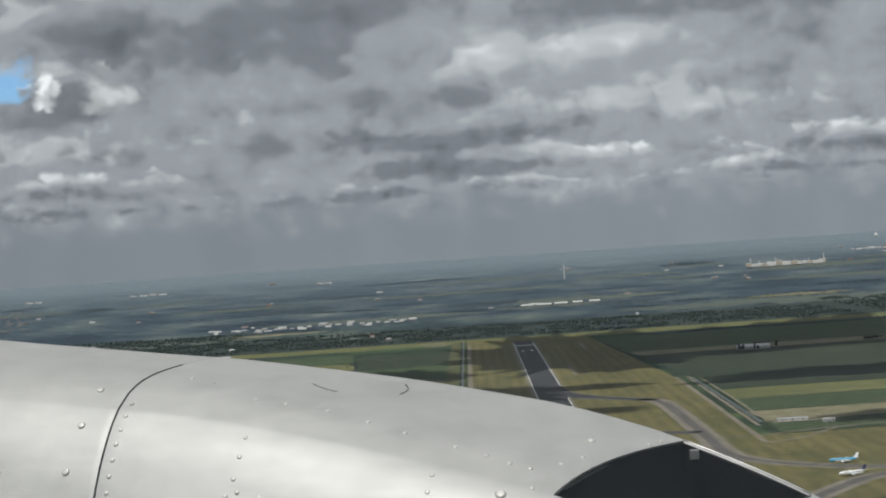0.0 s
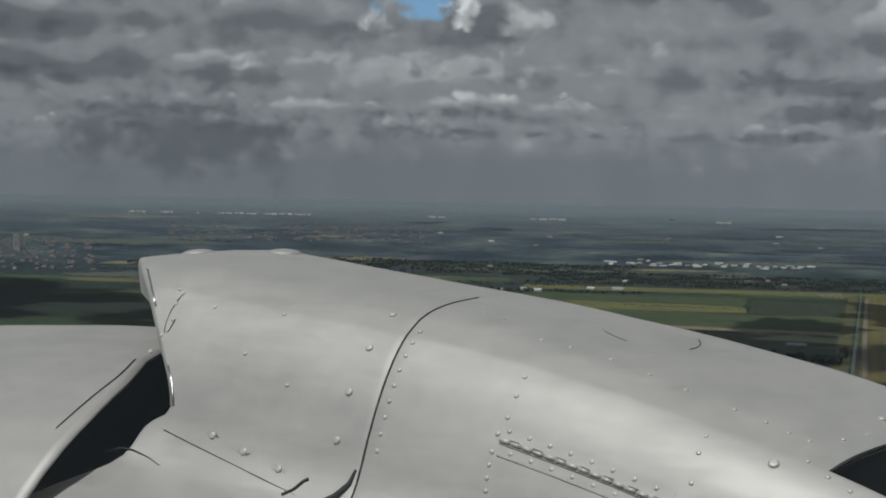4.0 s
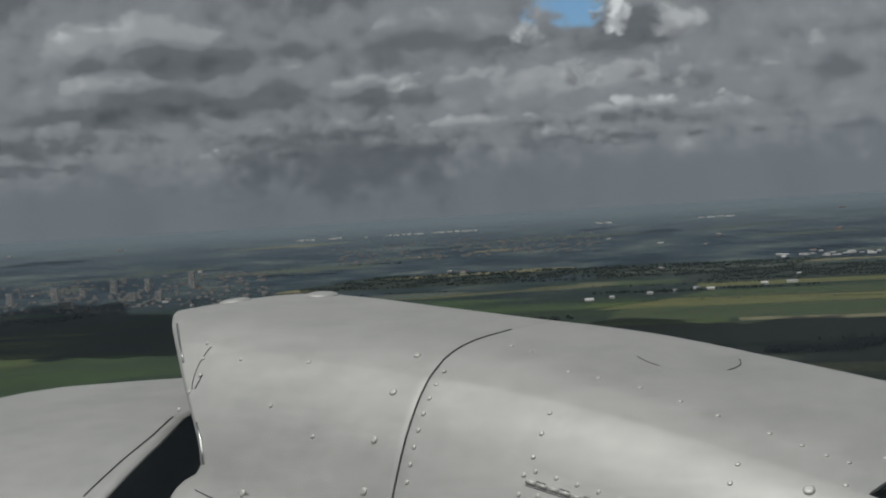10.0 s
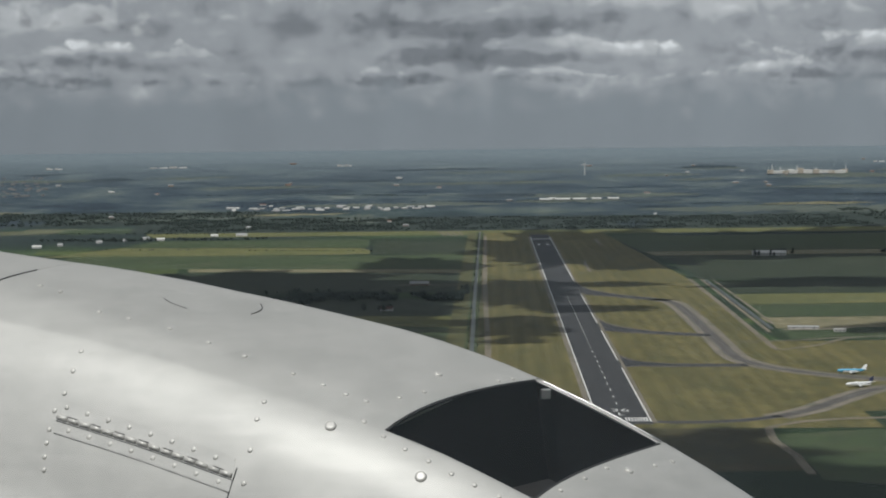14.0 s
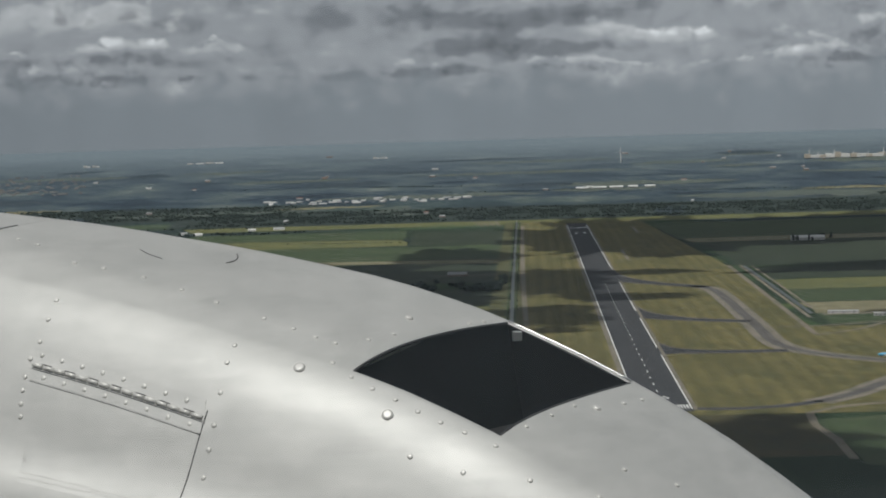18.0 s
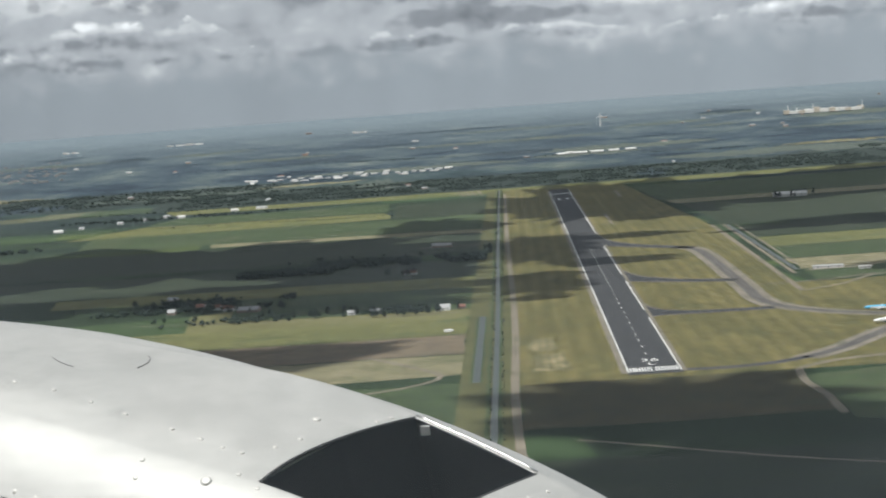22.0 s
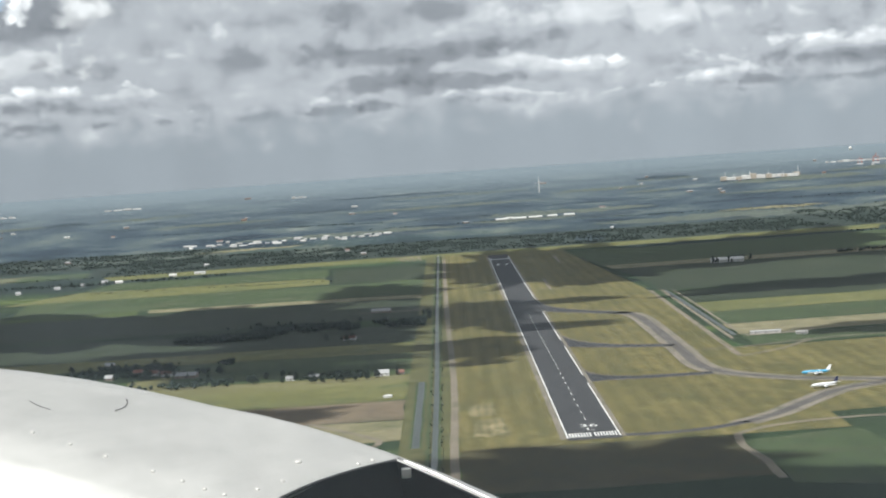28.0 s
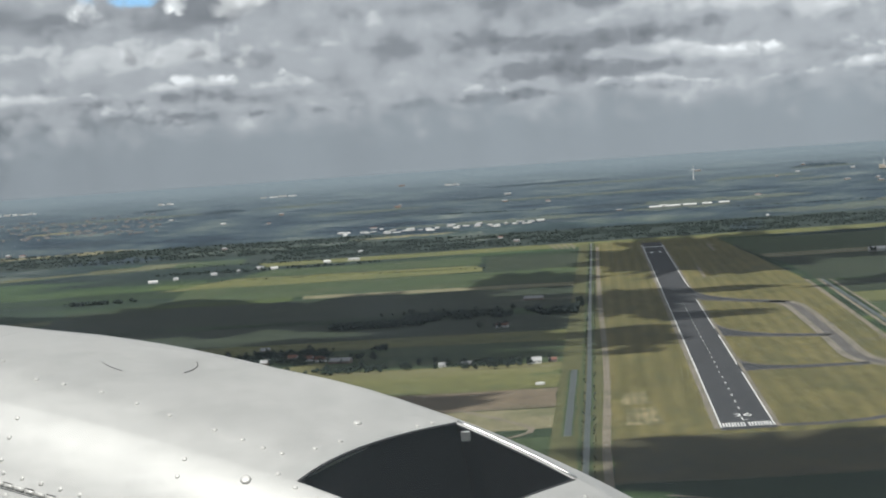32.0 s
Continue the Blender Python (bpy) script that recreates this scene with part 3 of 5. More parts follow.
for corners, mat, text in (
        ([(-110, -230), (112, -225), (108, -32), (-112, -22)], ROUGH, "rough olive-brown grass before the runway's end"),
        ([(112, -62), (210, -40), (214, -300), (118, -260)], GREEN, "green field with a pale edge"),
        ([(214, -100), (560, -110), (560, -330), (216, -300)], GREEN, "green field beside a wood"),
        ([(-1500, -2200), (1500, -2200), (900, -345), (-900, -345)], DARK, "dark green farmland under the flight path"),
        ([(-160, 190), (-430, 190), (-440, 335), (-160, 330)], BROWN, "ploughed brown field"),
        ([(-152, 60), (-420, 40), (-430, 190), (-155, 185)], WORN, "pale worn field beside the canal"),
        ([(-152, -330), (-900, -330), (-900, 30), (-152, 10)], GREEN, "green field beside the canal"),
        ([(-160, 335), (-520, 340), (-540, 500), (-160, 470)], STRAW, "yellow-green meadow before the farm"),
        ([(-160, 560), (-440, 580), (-450, 830), (-160, 790)], GREEN, "green field behind the farm"),
        ([(-160, 800), (-700, 840), (-720, 960), (-160, 930)], STRAW, "yellow strip of meadow"),
        ([(-160, 940), (-900, 960), (-900, 1260), (-160, 1180)], DARK, "dark field beside the tree belt"),
        ([(-160, 1300), (-1000, 1300), (-1050, 1760), (-160, 1700)], DARK, "wide dark field"),
        ([(-160, 1705), (-640, 1765), (-650, 1850), (-160, 1780)], WORN, "pale strip of field"),
        ([(-160, 1800), (-900, 1860), (-950, 2230), (-160, 2180)], GREEN, "green field beyond the pale strip"),
        ([(-350, 2230), (-1000, 2200), (-900, 2500), (-370, 2440)], STRAW, "yellow-green ripening field"),
        ([(-160, 2190), (-345, 2230), (-365, 2700), (-160, 2650)], DARK, "dark field beside the canal"),
        ([(-370, 2460), (-900, 2520), (-860, 2760), (-380, 2760)], GREEN, "green field behind the yellow one"),
        ([(230, 620), (700, 640), (720, 760), (232, 740)], GREEN, "green strip beyond the taxiway"),
        ([(232, 745), (760, 770), (780, 900), (234, 880)], WORN, "pale strip of stubble"),
        ([(234, 890), (800, 910), (840, 1090), (236, 1060)], GREEN, "green strip of crop"),
        ([(236, 1065), (850, 1100), (880, 1260), (240, 1230)], STRAW, "straw-coloured strip"),
        ([(240, 1240), (900, 1270), (960, 1500), (244, 1460)], DARK, "dark strip of crop"),
        ([(230, 1500), (1000, 1520), (1100, 2150), (210, 2100)], DARK, "wide dark field round a white farm building"),
        ([(200, 2110), (1100, 2160), (1150, 2300), (190, 2230)], WORN, "pale strip beyond the dark field"),
        ([(190, 2240), (1150, 2310), (1250, 2900), (160, 2800)], GREEN, "green field near the runway's far end"),
        ([(-900, 2900), (900, 2960), (950, 3150), (-950, 3080)], STRAW, "pale strip beyond the runway"),
        ([(-1000, 3120), (1000, 3160), (1100, 3900), (-1100, 3900)], M_FLOOR, "belt of dark fields and woods")):
    field(corners, mat, text)

# runway
R_END = 2813.0
runway = ground_part(band("runway", [(0, -8), (0, R_END + 90)], 45, M_ASPHALT, 0.42, step=40), "runway", "black asphalt runway with white markings", "runway")


def marking(points, width, off=0.52, name="runway_marking", step=60):
    return part(name, band(name, points, width, M_PAINT, off, step=step), None, runway)


part("shoulder", band("shoulder", [(-25.2, 0), (-25.2, R_END)], 5.0, M_SHOULDER, 0.40, step=40), None, runway, "pale worn shoulder")
part("shoulder", band("shoulder", [(24.5, 0), (24.5, R_END)], 3.4, M_SHOULDER, 0.40, step=40), None, runway, "pale worn shoulder")
marking([(-21.6, 4), (-21.6, R_END)], 1.3, 0.5, "edge_line")
for y0, y1 in ((4, 365), (432, 735), (818, 1255), (1350, R_END)):
    marking([(21.6, y0), (21.6, y1)], 1.3, 0.5, "edge_line")
for i in range(16):
    x = (i + 0.5) * 2.42 - 19.4 + (0.9 if i > 7 else -0.9)
    marking([(x, 6), (x, 29)], 1.35, name="threshold_bar")
for i in range(26):
    y = 105 + i * 44
    marking([(0, y), (0, y + 15)], 0.85, name="centre_dash")
marking([(-22, R_END - 105), (22, R_END - 105)], 16, 0.54, "far_threshold")
for x in (-9, 9):
    marking([(x, R_END - 330), (x, R_END - 290)], 5, 0.5, "aiming_block")


def letters(text, x, y, wide, long):
    c = bpy.data.curves.new("designator", "FONT")
    c.body, c.align_x, c.size, c.fill_mode = text, "CENTER", 1.0, "BOTH"
    ob = bpy.data.objects.new("designator", c)
    scene.collection.objects.link(ob)
    me = bpy.data.meshes.new_from_object(ob.evaluated_get(bpy.context.evaluated_depsgraph_get()))
    bpy.data.objects.remove(ob)
    xs = [v.co.x for v in me.vertices]
    ys = [v.co.y for v in me.vertices]
    for v in me.vertices:
        v.co = Vector((x + v.co.x / (max(xs) - min(xs)) * wide, y + (v.co.y - min(ys)) / (max(ys) - min(ys)) * long, 0.56))
    me.materials.clear()
    me.materials.append(M_PAINT)
    return part("designator", me, None, runway, "white painted runway designator")


letters("36", 0, 62, 15, 17)
letters("L", 0, 41, 5.5, 14)

# taxiways: pale shoulders with a darker middle
def taxiway(points, wide, label, dark=False):
    broad = tuple(v * 1.5 + 3 for v in wide) if isinstance(wide, tuple) else wide * 1.75
    ob = ground_part(band("taxiway", points, broad, M_SHOULDER if not dark else M_TAXI, 0.26, ragged=1.0), "taxiway", label, "taxiway")
    lane = wide if dark else wide * 0.72
    part("lane", band("lane", points, lane, M_TAXI if not dark else M_ASPHALT, 0.34), None, ob, "darker worn lane")
    return ob


e1_ = taxiway([(44, 392), (56, 389), (90, 385), (150, 382)], (18, 13), "narrow dark exit taxiway", True)
e2_ = taxiway([(46, 736), (58, 722), (98, 694), (146, 668)], (24, 16), "dark curved exit taxiway", True)
e3_ = taxiway([(46, 1252), (58, 1232), (100, 1180), (140, 1130)], (24, 16), "dark curved exit taxiway", True)
taxiway([(120, 1160), (143, 1090), (147, 900), (147, 640), (146, 470), (156, 400), (182, 345), (235, 285), (330, 232), (470, 190), (640, 160)], 17, "pale concrete parallel taxiway with a bend")


def flare(owner, near, far):
    """The broad curved mouth of an exit, between its near and far edges."""
    a_, b_ = smooth_line(near, 6.0), smooth_line(far, 6.0)
    n = 16
    verts, uvs = [], []
    for i in range(n + 1):
        for line in (a_, b_):
            p = line[min(len(line) - 1, round(i * (len(line) - 1) / n))]
            verts.append(onland(p.x, p.y, 0.37))
            uvs.append((p.x / 1000, p.y / 1000))
    me = mesh_of("flare", verts, [(2 * i, 2 * i + 2, 2 * i + 3, 2 * i + 1) for i in range(n)], M_ASPHALT, uvs)
    part("flare", me, None, owner, "broad dark asphalt mouth at the runway")
    for line in (near, far):
        part("edge_strip", band("edge_strip", line, 2.2, M_SHOULDER, 0.39, step=8), None, owner, "pale worn edge strip")


flare(e1_, [(20, 366), (30, 374), (44, 379), (80, 378)], [(20, 560), (26, 480), (42, 425), (80, 396)])
flare(e2_, [(20, 730), (32, 722), (48, 712), (80, 692)], [(20, 980), (27, 870), (44, 785), (88, 714)])
flare(e3_, [(20, 1250), (32, 1240), (48, 1222), (80, 1190)], [(20, 1560), (27, 1420), (44, 1315), (88, 1214)])
taxiway([(22, 6), (60, 2), (100, 12), (132, 34)], 8, "dark entry taxiway at the runway's end", True)
taxiway([(126, 28), (160, 66), (200, 132), (240, 192), (290, 226), (360, 236)], 17, "pale entry taxiway")
taxiway([(300, 215), (400, 160), (520, 110), (700, 60)], 14, "pale service road by the masts")
for pts, w, text in (
        ([(208, 1515), (204, 1000), (199, 515)], 7, "pale straight service road"),
        ([(226, 1515), (222, 1100), (218, 700)], 5, "pale straight service road"),
        ([(243, 1500), (240, 1100), (236, 800)], 4, "pale edge of a drainage ditch"),
        ([(60, 1970), (58, 1700)], 6, "pale strip of paving"), ([(36, 1690), (95, 1700)], 7, "pale strip of paving"),
        ([(120, 2700), (118, 2450)], 6, "pale strip of paving"),
        ([(150, 600), (230, 610), (300, 640)], 6, "pale farm track"), ([(199, 515), (250, 560), (310, 640), (420, 650)], 6, "pale farm track"),
        ([(112, -30), (108, -90), (113, -160), (112, -240)], 7, "pale dirt track bending round a field"),
        ([(112, -30), (140, 0), (200, 20), (300, 15), (420, -20)], 8, "pale dirt track"),
        ([(-250, 200), (-200, 110), (-178, 60), (-190, 20), (-240, -20), (-330, -60)], 6, "sandy farm lane"),
        ([(-75, -278), (-46, -300), (49, -377), (144, -440), (420, -640)], 4.5, "narrow pale lane across the fields"),
        ([(-112, -330), (-115, -80), (-113, 480), (-120, 1500), (-124, 2850)], 7.0, "straight sandy road beside the canal"),
        ([(-160, 525), (-330, 540), (-560, 600)], 4, "farm lane"),
        ([(-150, 1440), (-260, 1445)], 10, "pale yard"), ([(238, 728), (300, 733), (322, 752)], 15, "pale yard round the service building")):
    ground_part(band("track", pts, w, M_ROAD, 0.24, ragged=1.2), "road_track", text, "road")
for pts, w, text in (
        ([(-131, -330), (-131, 480), (-134, 1300), (-138, 3050)], (5.2, 4.4), "straight grey canal"),
        ([(-147, 6), (-147, 240), (-147, 470)], 6.5, "short parallel canal"),
        ([(231, 1500), (229, 1100), (226, 740)], 6, "drainage ditch")):
    ground_part(band("canal", pts, w, M_WATER, 0.22, ragged=1.0), "water_canal", text, "canal", "structure")
for x0, x1, y0, y1 in ((-126.5, -133, -330, 3040), (-136, -144, -330, 3040), (-143, -143, 6, 470), (-151.5, -151.5, 6, 470)):
    ground_part(band("bank", [(x0, y0), ((x0 + x1) / 2 + .5, (y0 + y1) / 2), (x1, y1)], 3.0, M_CROP, 0.2, ragged=2.0), "canal_bank", "overgrown dark green canal bank", "bank")
for k in range(4):
    ground_part(band("track", [(-176 - 13 * k, 2860), (-190 - 16 * k, 3090)], 6, M_ROAD, 0.3), "road_track", "pale parallel strip of bare ground", "road")
for corners in ([(-98, 48), (-66, 44), (-70, 150), (-100, 152)], [(-99, 170), (-74, 172), (-78, 262), (-100, 258)]):
    ground_part(sheet("worn_plot", corners, M_PATCHY, 0.2, 6, 5, corners[0][1]), "grass_worn_plot", "dry worn plot of turf with bare patches", "grass")
ground_part(sheet("grass", [(-160, -330), (-115, -330), (-121, 3000), (-165, 3000)], M_VERGE, 0.14, 40), "grass_canal_side", "rough olive grass along the canal", "grass")
for i in range(3):
    ground_part(band("ditch", [(-160, (190, 335, 555)[i]), (-500, (185, 340, 580)[i])], 2.5, M_CROPDARK, .2), "ditch", "dark overgrown ditch between fields", "ditch")

# ---- the engine nacelle ----
# Its own frame: aft along AFT, away from the cabin along OUT, up.
YAW = radians(26)
AFT, OUT, UPW = Vector((math.cos(YAW), -math.sin(YAW), 0)), Vector((math.sin(YAW), math.cos(YAW), 0)), Vector((0, 0, 1))
ROOT = Vector((-0.342, 2.65, -0.1753))
TOPLINE = [(-.66, .0), (-.61, .012), (-.584, .031), (-.507, .048), (-.338, .057), (-.187, .042), (0, .021), (.122, .008), (.227, -.007), (.361, -.027), (.474, -.048), (.559, -.065), (.637, -.086), (.73, -.118), (.885, -.188), (1.02, -.268), (1.25, -.44)]
SECTION = [(.0, .0), (-.10, -.004), (-.19, -.013), (-.245, -.032), (-.285, -.066), (-.315, -.11), (-.34, -.165), (-.362, -.222), (-.385, -.255), (-.42, -.272), (-.47, -.285), (-.53, -.305), (-.60, -.345), (-.66, -.42), (-.70, -.54), (-.68, -.72)]
ROUNDER = [(0, 0), (.09, -.014), (.17, -.024), (.22, -.022), (.26, -.012), (.30, -.004), (.36, 0), (1, 0)]   # how the crown rounds off towards the tail


def eased(table, x):
    """Smooth curve through a table of (x, value)."""
    if x <= table[0][0]:
        return table[0][1]
    for i in range(len(table) - 1):
        if x <= table[i + 1][0]:
            (x0, y0), (x1, y1) = table[i], table[i + 1]
            xm, ym = table[max(i - 1, 0)]
            xp, yp = table[min(i + 2, len(table) - 1)]
            h = x1 - x0
            m0 = (y1 - ym) / (x1 - xm) * h
            m1 = (yp - y0) / (xp - x0) * h
            t = (x - x0) / h
            return (2 * t ** 3 - 3 * t * t + 1) * y0 + (t ** 3 - 2 * t * t + t) * m0 + (3 * t * t - 2 * t ** 3) * y1 + (t ** 3 - t * t) * m1
    return table[-1][1]


def girth_of(section):
    g = [0.0]
    for (a, b), (c, e) in zip(section, section[1:]):
        g.append(g[-1] + math.hypot(c - a, e - b))
    return [v / g[-1] for v in g]


GIRTH = girth_of(SECTION)
SEC_W = [(g, p[0]) for g, p in zip(GIRTH, SECTION)]
SEC_Z = [(g, p[1]) for g, p in zip(GIRTH, SECTION)]


def skin(s, q, lift=0.0):
    """A point of the cowling: s metres aft of the seam, q round it from the crest (0) to the underside (1); negative q is the far side."""
    a = abs(q)
    t = min(max((s - .15) / .5, 0), 1)
    w, z = eased(SEC_W, a), eased(SEC_Z, a) + eased(ROUNDER, a) * t * t * (3 - 2 * t)
    if q < 0:
        z = z * 1.2 - a * 0.11
    p = ROOT + AFT * s + OUT * (w if q >= 0 else -w) + UPW * (z + eased(TOPLINE, s))
    if lift:
        p += skin_normal(s, q) * lift
    return p


def skin_normal(s, q):
    e = 0.004
    a, b = skin(s + e, q) - skin(s - e, q), skin(s, q + e) - skin(s, q - e)
    n = a.cross(b).normalized()
    return n if n.dot(UPW - OUT * (0.8 if q >= 0 else -0.8)) > 0 else -n


NACELLE = Matrix.Translation(EYE) @ Matrix.Rotation(-PSI, 4, "Z")
nacelle = thing("engine_nacelle", NACELLE, "silver-painted riveted aluminium engine cowling of a light aeroplane", "engine cowling")


def panel(name, lines, qs, hole=None, lift=0.0, thick=0.0016, label="", material=None):
    """A skin panel: lines are functions s(q), qs the girth stations; hole(i, j) leaves cells out."""
    verts, faces = [], []
    for f in lines:
        for q in qs:
            verts.append(skin(f(q), q, lift))
    n = len(qs)
    for i in range(len(lines) - 1):
        for j in range(n - 1):
            if not (hole and hole(i, j)):
                faces.append((i * n + j, i * n + j + 1, (i + 1) * n + j + 1, (i + 1) * n + j))
    ob = part(name, mesh_of(name, verts, faces, material or M_SILVER, None, True), None, nacelle, label)
    sol = ob.modifiers.new("thickness", "SOLIDIFY")
    sol.thickness, sol.offset = thick, 0.0
    ob.modifiers.new("normals", "WEIGHTED_NORMAL").weight = 90
    return ob


FRONT = [(0.0, -.60), (.05, -.555), (.12, -.485), (.176, -.425), (.26, -.335), (.34, -.265), (.372, -.245), (.387, -.245), (.407, -.275), (.45, -.29), (.497, -.305), (.6, -.34), (1.0, -.5)]


def front_edge(q):
    return eased(FRONT, abs(q)) if q >= 0 else -.60 - abs(q) * 0.2


def between(f, g, t):
    return lambda q: f(q) * (1 - t) + g(q) * t


def seam_edge(q):
    return 0.072 - 0.03 * max(0.0, abs(q) - 0.28) if q > 0 else 0.072


QA, QB = 0.008, 0.233        # the hole's girth


def hole_front(q):
    u = min(max(q, 0), QB) / QB
    return 0.735 - 0.096 * u - 0.007 * math.sin(math.pi * u)


def hole_rear(q):
    u = min(max(q, 0), QB) / QB
    return 0.890 - 0.076 * u


QN = [-.5, -.4, -.33, -.28, -.24, -.2, -.15, -.1, -.05, -.02, 0.0, QA, .03, .055, .08, .105, .13, .15, .17, .186, .205, QB, .238, .244, .255, .267, .28, .295, .31, .33, .35, .365, .378, .39, .4, .41, .42, .435, .45, .47, .5, .54, .58, .62, .66, .72, .8, .9, 1.0]
fwd = [between(front_edge, lambda q: seam_edge(q) - 0.0012, t) for t in (0, .01, .03, .06, .1, .15, .2, .28, .36, .44, .52, .6, .68, .76, .84, .92, .97, 1)]
panel("forward_cowl", fwd, QN, label="forward cowl panel in dulled silver paint")
aft_lines = [between(lambda q: seam_edge(q) + 0.0012, hole_front, t) for t in (0, .03, .08, .16, .24, .32, .4, .48, .56, .64, .72, .8, .88, .94, 1)]
nf = len(aft_lines) - 1
aft_lines += [between(hole_front, hole_rear, t) for t in (.2, .4, .6, .8, 1)]
nr = len(aft_lines) - 1
aft_lines += [between(hole_rear, lambda q: 1.25, t) for t in (.1, .25, .4, .6, .8, 1)]
ja, jb = QN.index(QA), QN.index(QB)
panel("aft_cowl", aft_lines, QN, hole=lambda i, j: nf <= i < nr and ja <= j < jb, label="aft cowl panel in dulled silver paint with a square opening")


def along(name, path, radius, material, label="", n=6):
    return part(name, tube(path, [radius] * len(path), n), material, nacelle, label, True)


along("seam_seal", [skin(seam_edge(q), q, 0.0004) for q in QN if .06 < q < .62], 0.0017, M_SEAL, "black rubber seal in the panel joint")
# the dark well under the opening
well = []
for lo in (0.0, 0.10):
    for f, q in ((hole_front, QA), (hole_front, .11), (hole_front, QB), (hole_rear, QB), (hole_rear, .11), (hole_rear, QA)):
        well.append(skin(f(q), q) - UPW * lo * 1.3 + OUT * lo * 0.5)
part("exhaust_well", mesh_of("exhaust_well", well, [(k, (k + 1) % 6, 6 + (k + 1) % 6, 6 + k) for k in range(6)] + [(6, 7, 8, 9, 10, 11)], M_DARKMETAL), None, nacelle, "dark well under the opening")
# rim of the opening: a turned-down lip with a bright worn edge on its far side
lip = [skin(between(hole_front, hole_rear, t)(QA), QA - 0.004, 0.0015) for t in [i / 14 for i in range(15)]]
along("opening_lip", lip, 0.0017, M_STEEL, "worn bright metal lip of the opening")
along("opening_lip", [skin(hole_front(q), q, 0.0) for q in [QA + (QB - QA) * i / 12 for i in range(13)]], 0.0022, M_SEAL, "dark edge of the opening")
along("opening_lip", [skin(hole_rear(q), q, 0.0) for q in [QA + (QB - QA) * i / 12 for i in range(13)]], 0.0018, M_SEAL, "dark edge of the opening")
part("latch_clip", box(-.006, .006, -.003, .003, -.010, .003, .0015), M_STEEL, nacelle, "small pale metal clip at the opening's corner", at=Matrix.Translation(skin(.748, .015, -0.003)))


def dome(r, h, n=10, slot=False):
    bm = bmesh.new()
    rings = []
    for rr, zz in ((1.0, -0.1), (1.0, 0.25), (0.85, 0.7), (0.5, 0.95)):
        rings.append([bm.verts.new((r * rr * math.cos(k * math.tau / n), r * rr * math.sin(k * math.tau / n), h * zz)) for k in range(n)])
    for u, v in zip(rings, rings[1:]):
        for k in range(n):
            bm.faces.new((u[k], u[(k + 1) % n], v[(k + 1) % n], v[k]))
    top = bm.verts.new((0, 0, h * (0.55 if slot else 1.0)))
    for k in range(n):
        bm.faces.new((rings[-1][k], rings[-1][(k + 1) % n], top))
    me = bpy.data.meshes.new("dome")
    bm.to_mesh(me)
    bm.free()
    me.materials.append(M_RIVET)
    me.polygons.foreach_set("use_smooth", [True] * len(me.polygons))
    return me


RIVET, SCREW, STUD = dome(.0032, .0016), dome(.0052, .0028, 12, True), dome(.0068, .0036, 14, True)


def fix(kind, s, q):
    me, name = {"rivet": (RIVET, "rivet"), "screw": (SCREW, "screw"), "stud": (STUD, "stud")}[kind]
    n = skin_normal(s, q)
    m = Matrix.Translation(skin(s, q, 0.0009)) @ n.to_track_quat("Z", "Y").to_matrix().to_4x4()
    return part(name, me, None, nacelle, at=m)

# fasteners
for s, q in ((.640, .090), (.880, .101), (.030, .205), (.030, .261), (.025, .317), (.025, .372)):
    fix("screw", s, q)
for s, q in ((.580, .256), (.695, .276)):
    fix("stud", s, q)
rows = [(.086, .225 + i * .0185) for i in range(9)]
rows += [(.254, .251), (.254, .276), (.252, .302), (.245, .322), (.243, .342), (.243, .356), (.244, .370), (.246, .383)]
rows += [(.495, .251), (.495, .276), (.497, .312), (.497, .347), (.495, .372), (.493, .40)]
rows += [(.13, .15), (.165, .158), (.24, .186), (.28, .184), (.335, .182), (.39, .186), (.44, .190), (.505, .193), (.545, .196), (.575, .199), (.60, .198)]
rows += [(.612, .232), (.640, .243), (.668, .249), (.697, .252), (.725, .255), (.752, .255), (.780, .253), (.815, .250)]
rows += [(.834, .20), (.848, .16), (.86, .12), (.898, .06), (.91, .03), (.628, .17), (.645, .14), (.70, .05), (.71, .03)]
rows += [(-.15, .30), (-.07, .325), (-.23, .25), (-.12, .24), (.94, .18), (.99, .15), (.93, .24), (.86, .27), (.79, .30), (.73, .31)]
rows += [(-.285 - .035 * abs(i - 2) / 4, .235 + i * .022) for i in range(5)]
for s, q in rows:
    fix("rivet", s, q)


def plate(name, s, q, rs, rq, lift, label, material=None, n=28):
    """A thin round plate on the skin, rs along it and rq round it."""
    verts = [skin(s, q, lift)] + [skin(s + rs * math.cos(k * math.tau / n), q + rq * math.sin(k * math.tau / n), lift) for k in range(n)]
    verts += [skin(s + rs * 1.02 * math.cos(k * math.tau / n), q + rq * 1.02 * math.sin(k * math.tau / n), -.001) for k in range(n)]
    faces = [(0, 1 + k, 1 + (k + 1) % n) for k in range(n)] + [(1 + k, 1 + n + k, 1 + n + (k + 1) % n, 1 + (k + 1) % n) for k in range(n)]
    return part(name, mesh_of(name, verts, faces, material or M_SILVER, None, False), None, nacelle, label)


def arc(s, q, rs, rq, a0, a1, radius=.0006, material=None):
    pts = [skin(s + rs * math.cos(a0 + (a1 - a0) * i / 12), q + rq * math.sin(a0 + (a1 - a0) * i / 12), .0012) for i in range(13)]
    return along("joint_line", pts, radius, material or M_SEAL, "worn dark joint round an access plate", 5)


arc(.322, .066, .064, .050, math.radians(95), math.radians(140), .0004)
arc(.322, .066, .064, .050, math.radians(-40), math.radians(15))
arc(-.288, .268, .007, .030, math.radians(100), math.radians(250))
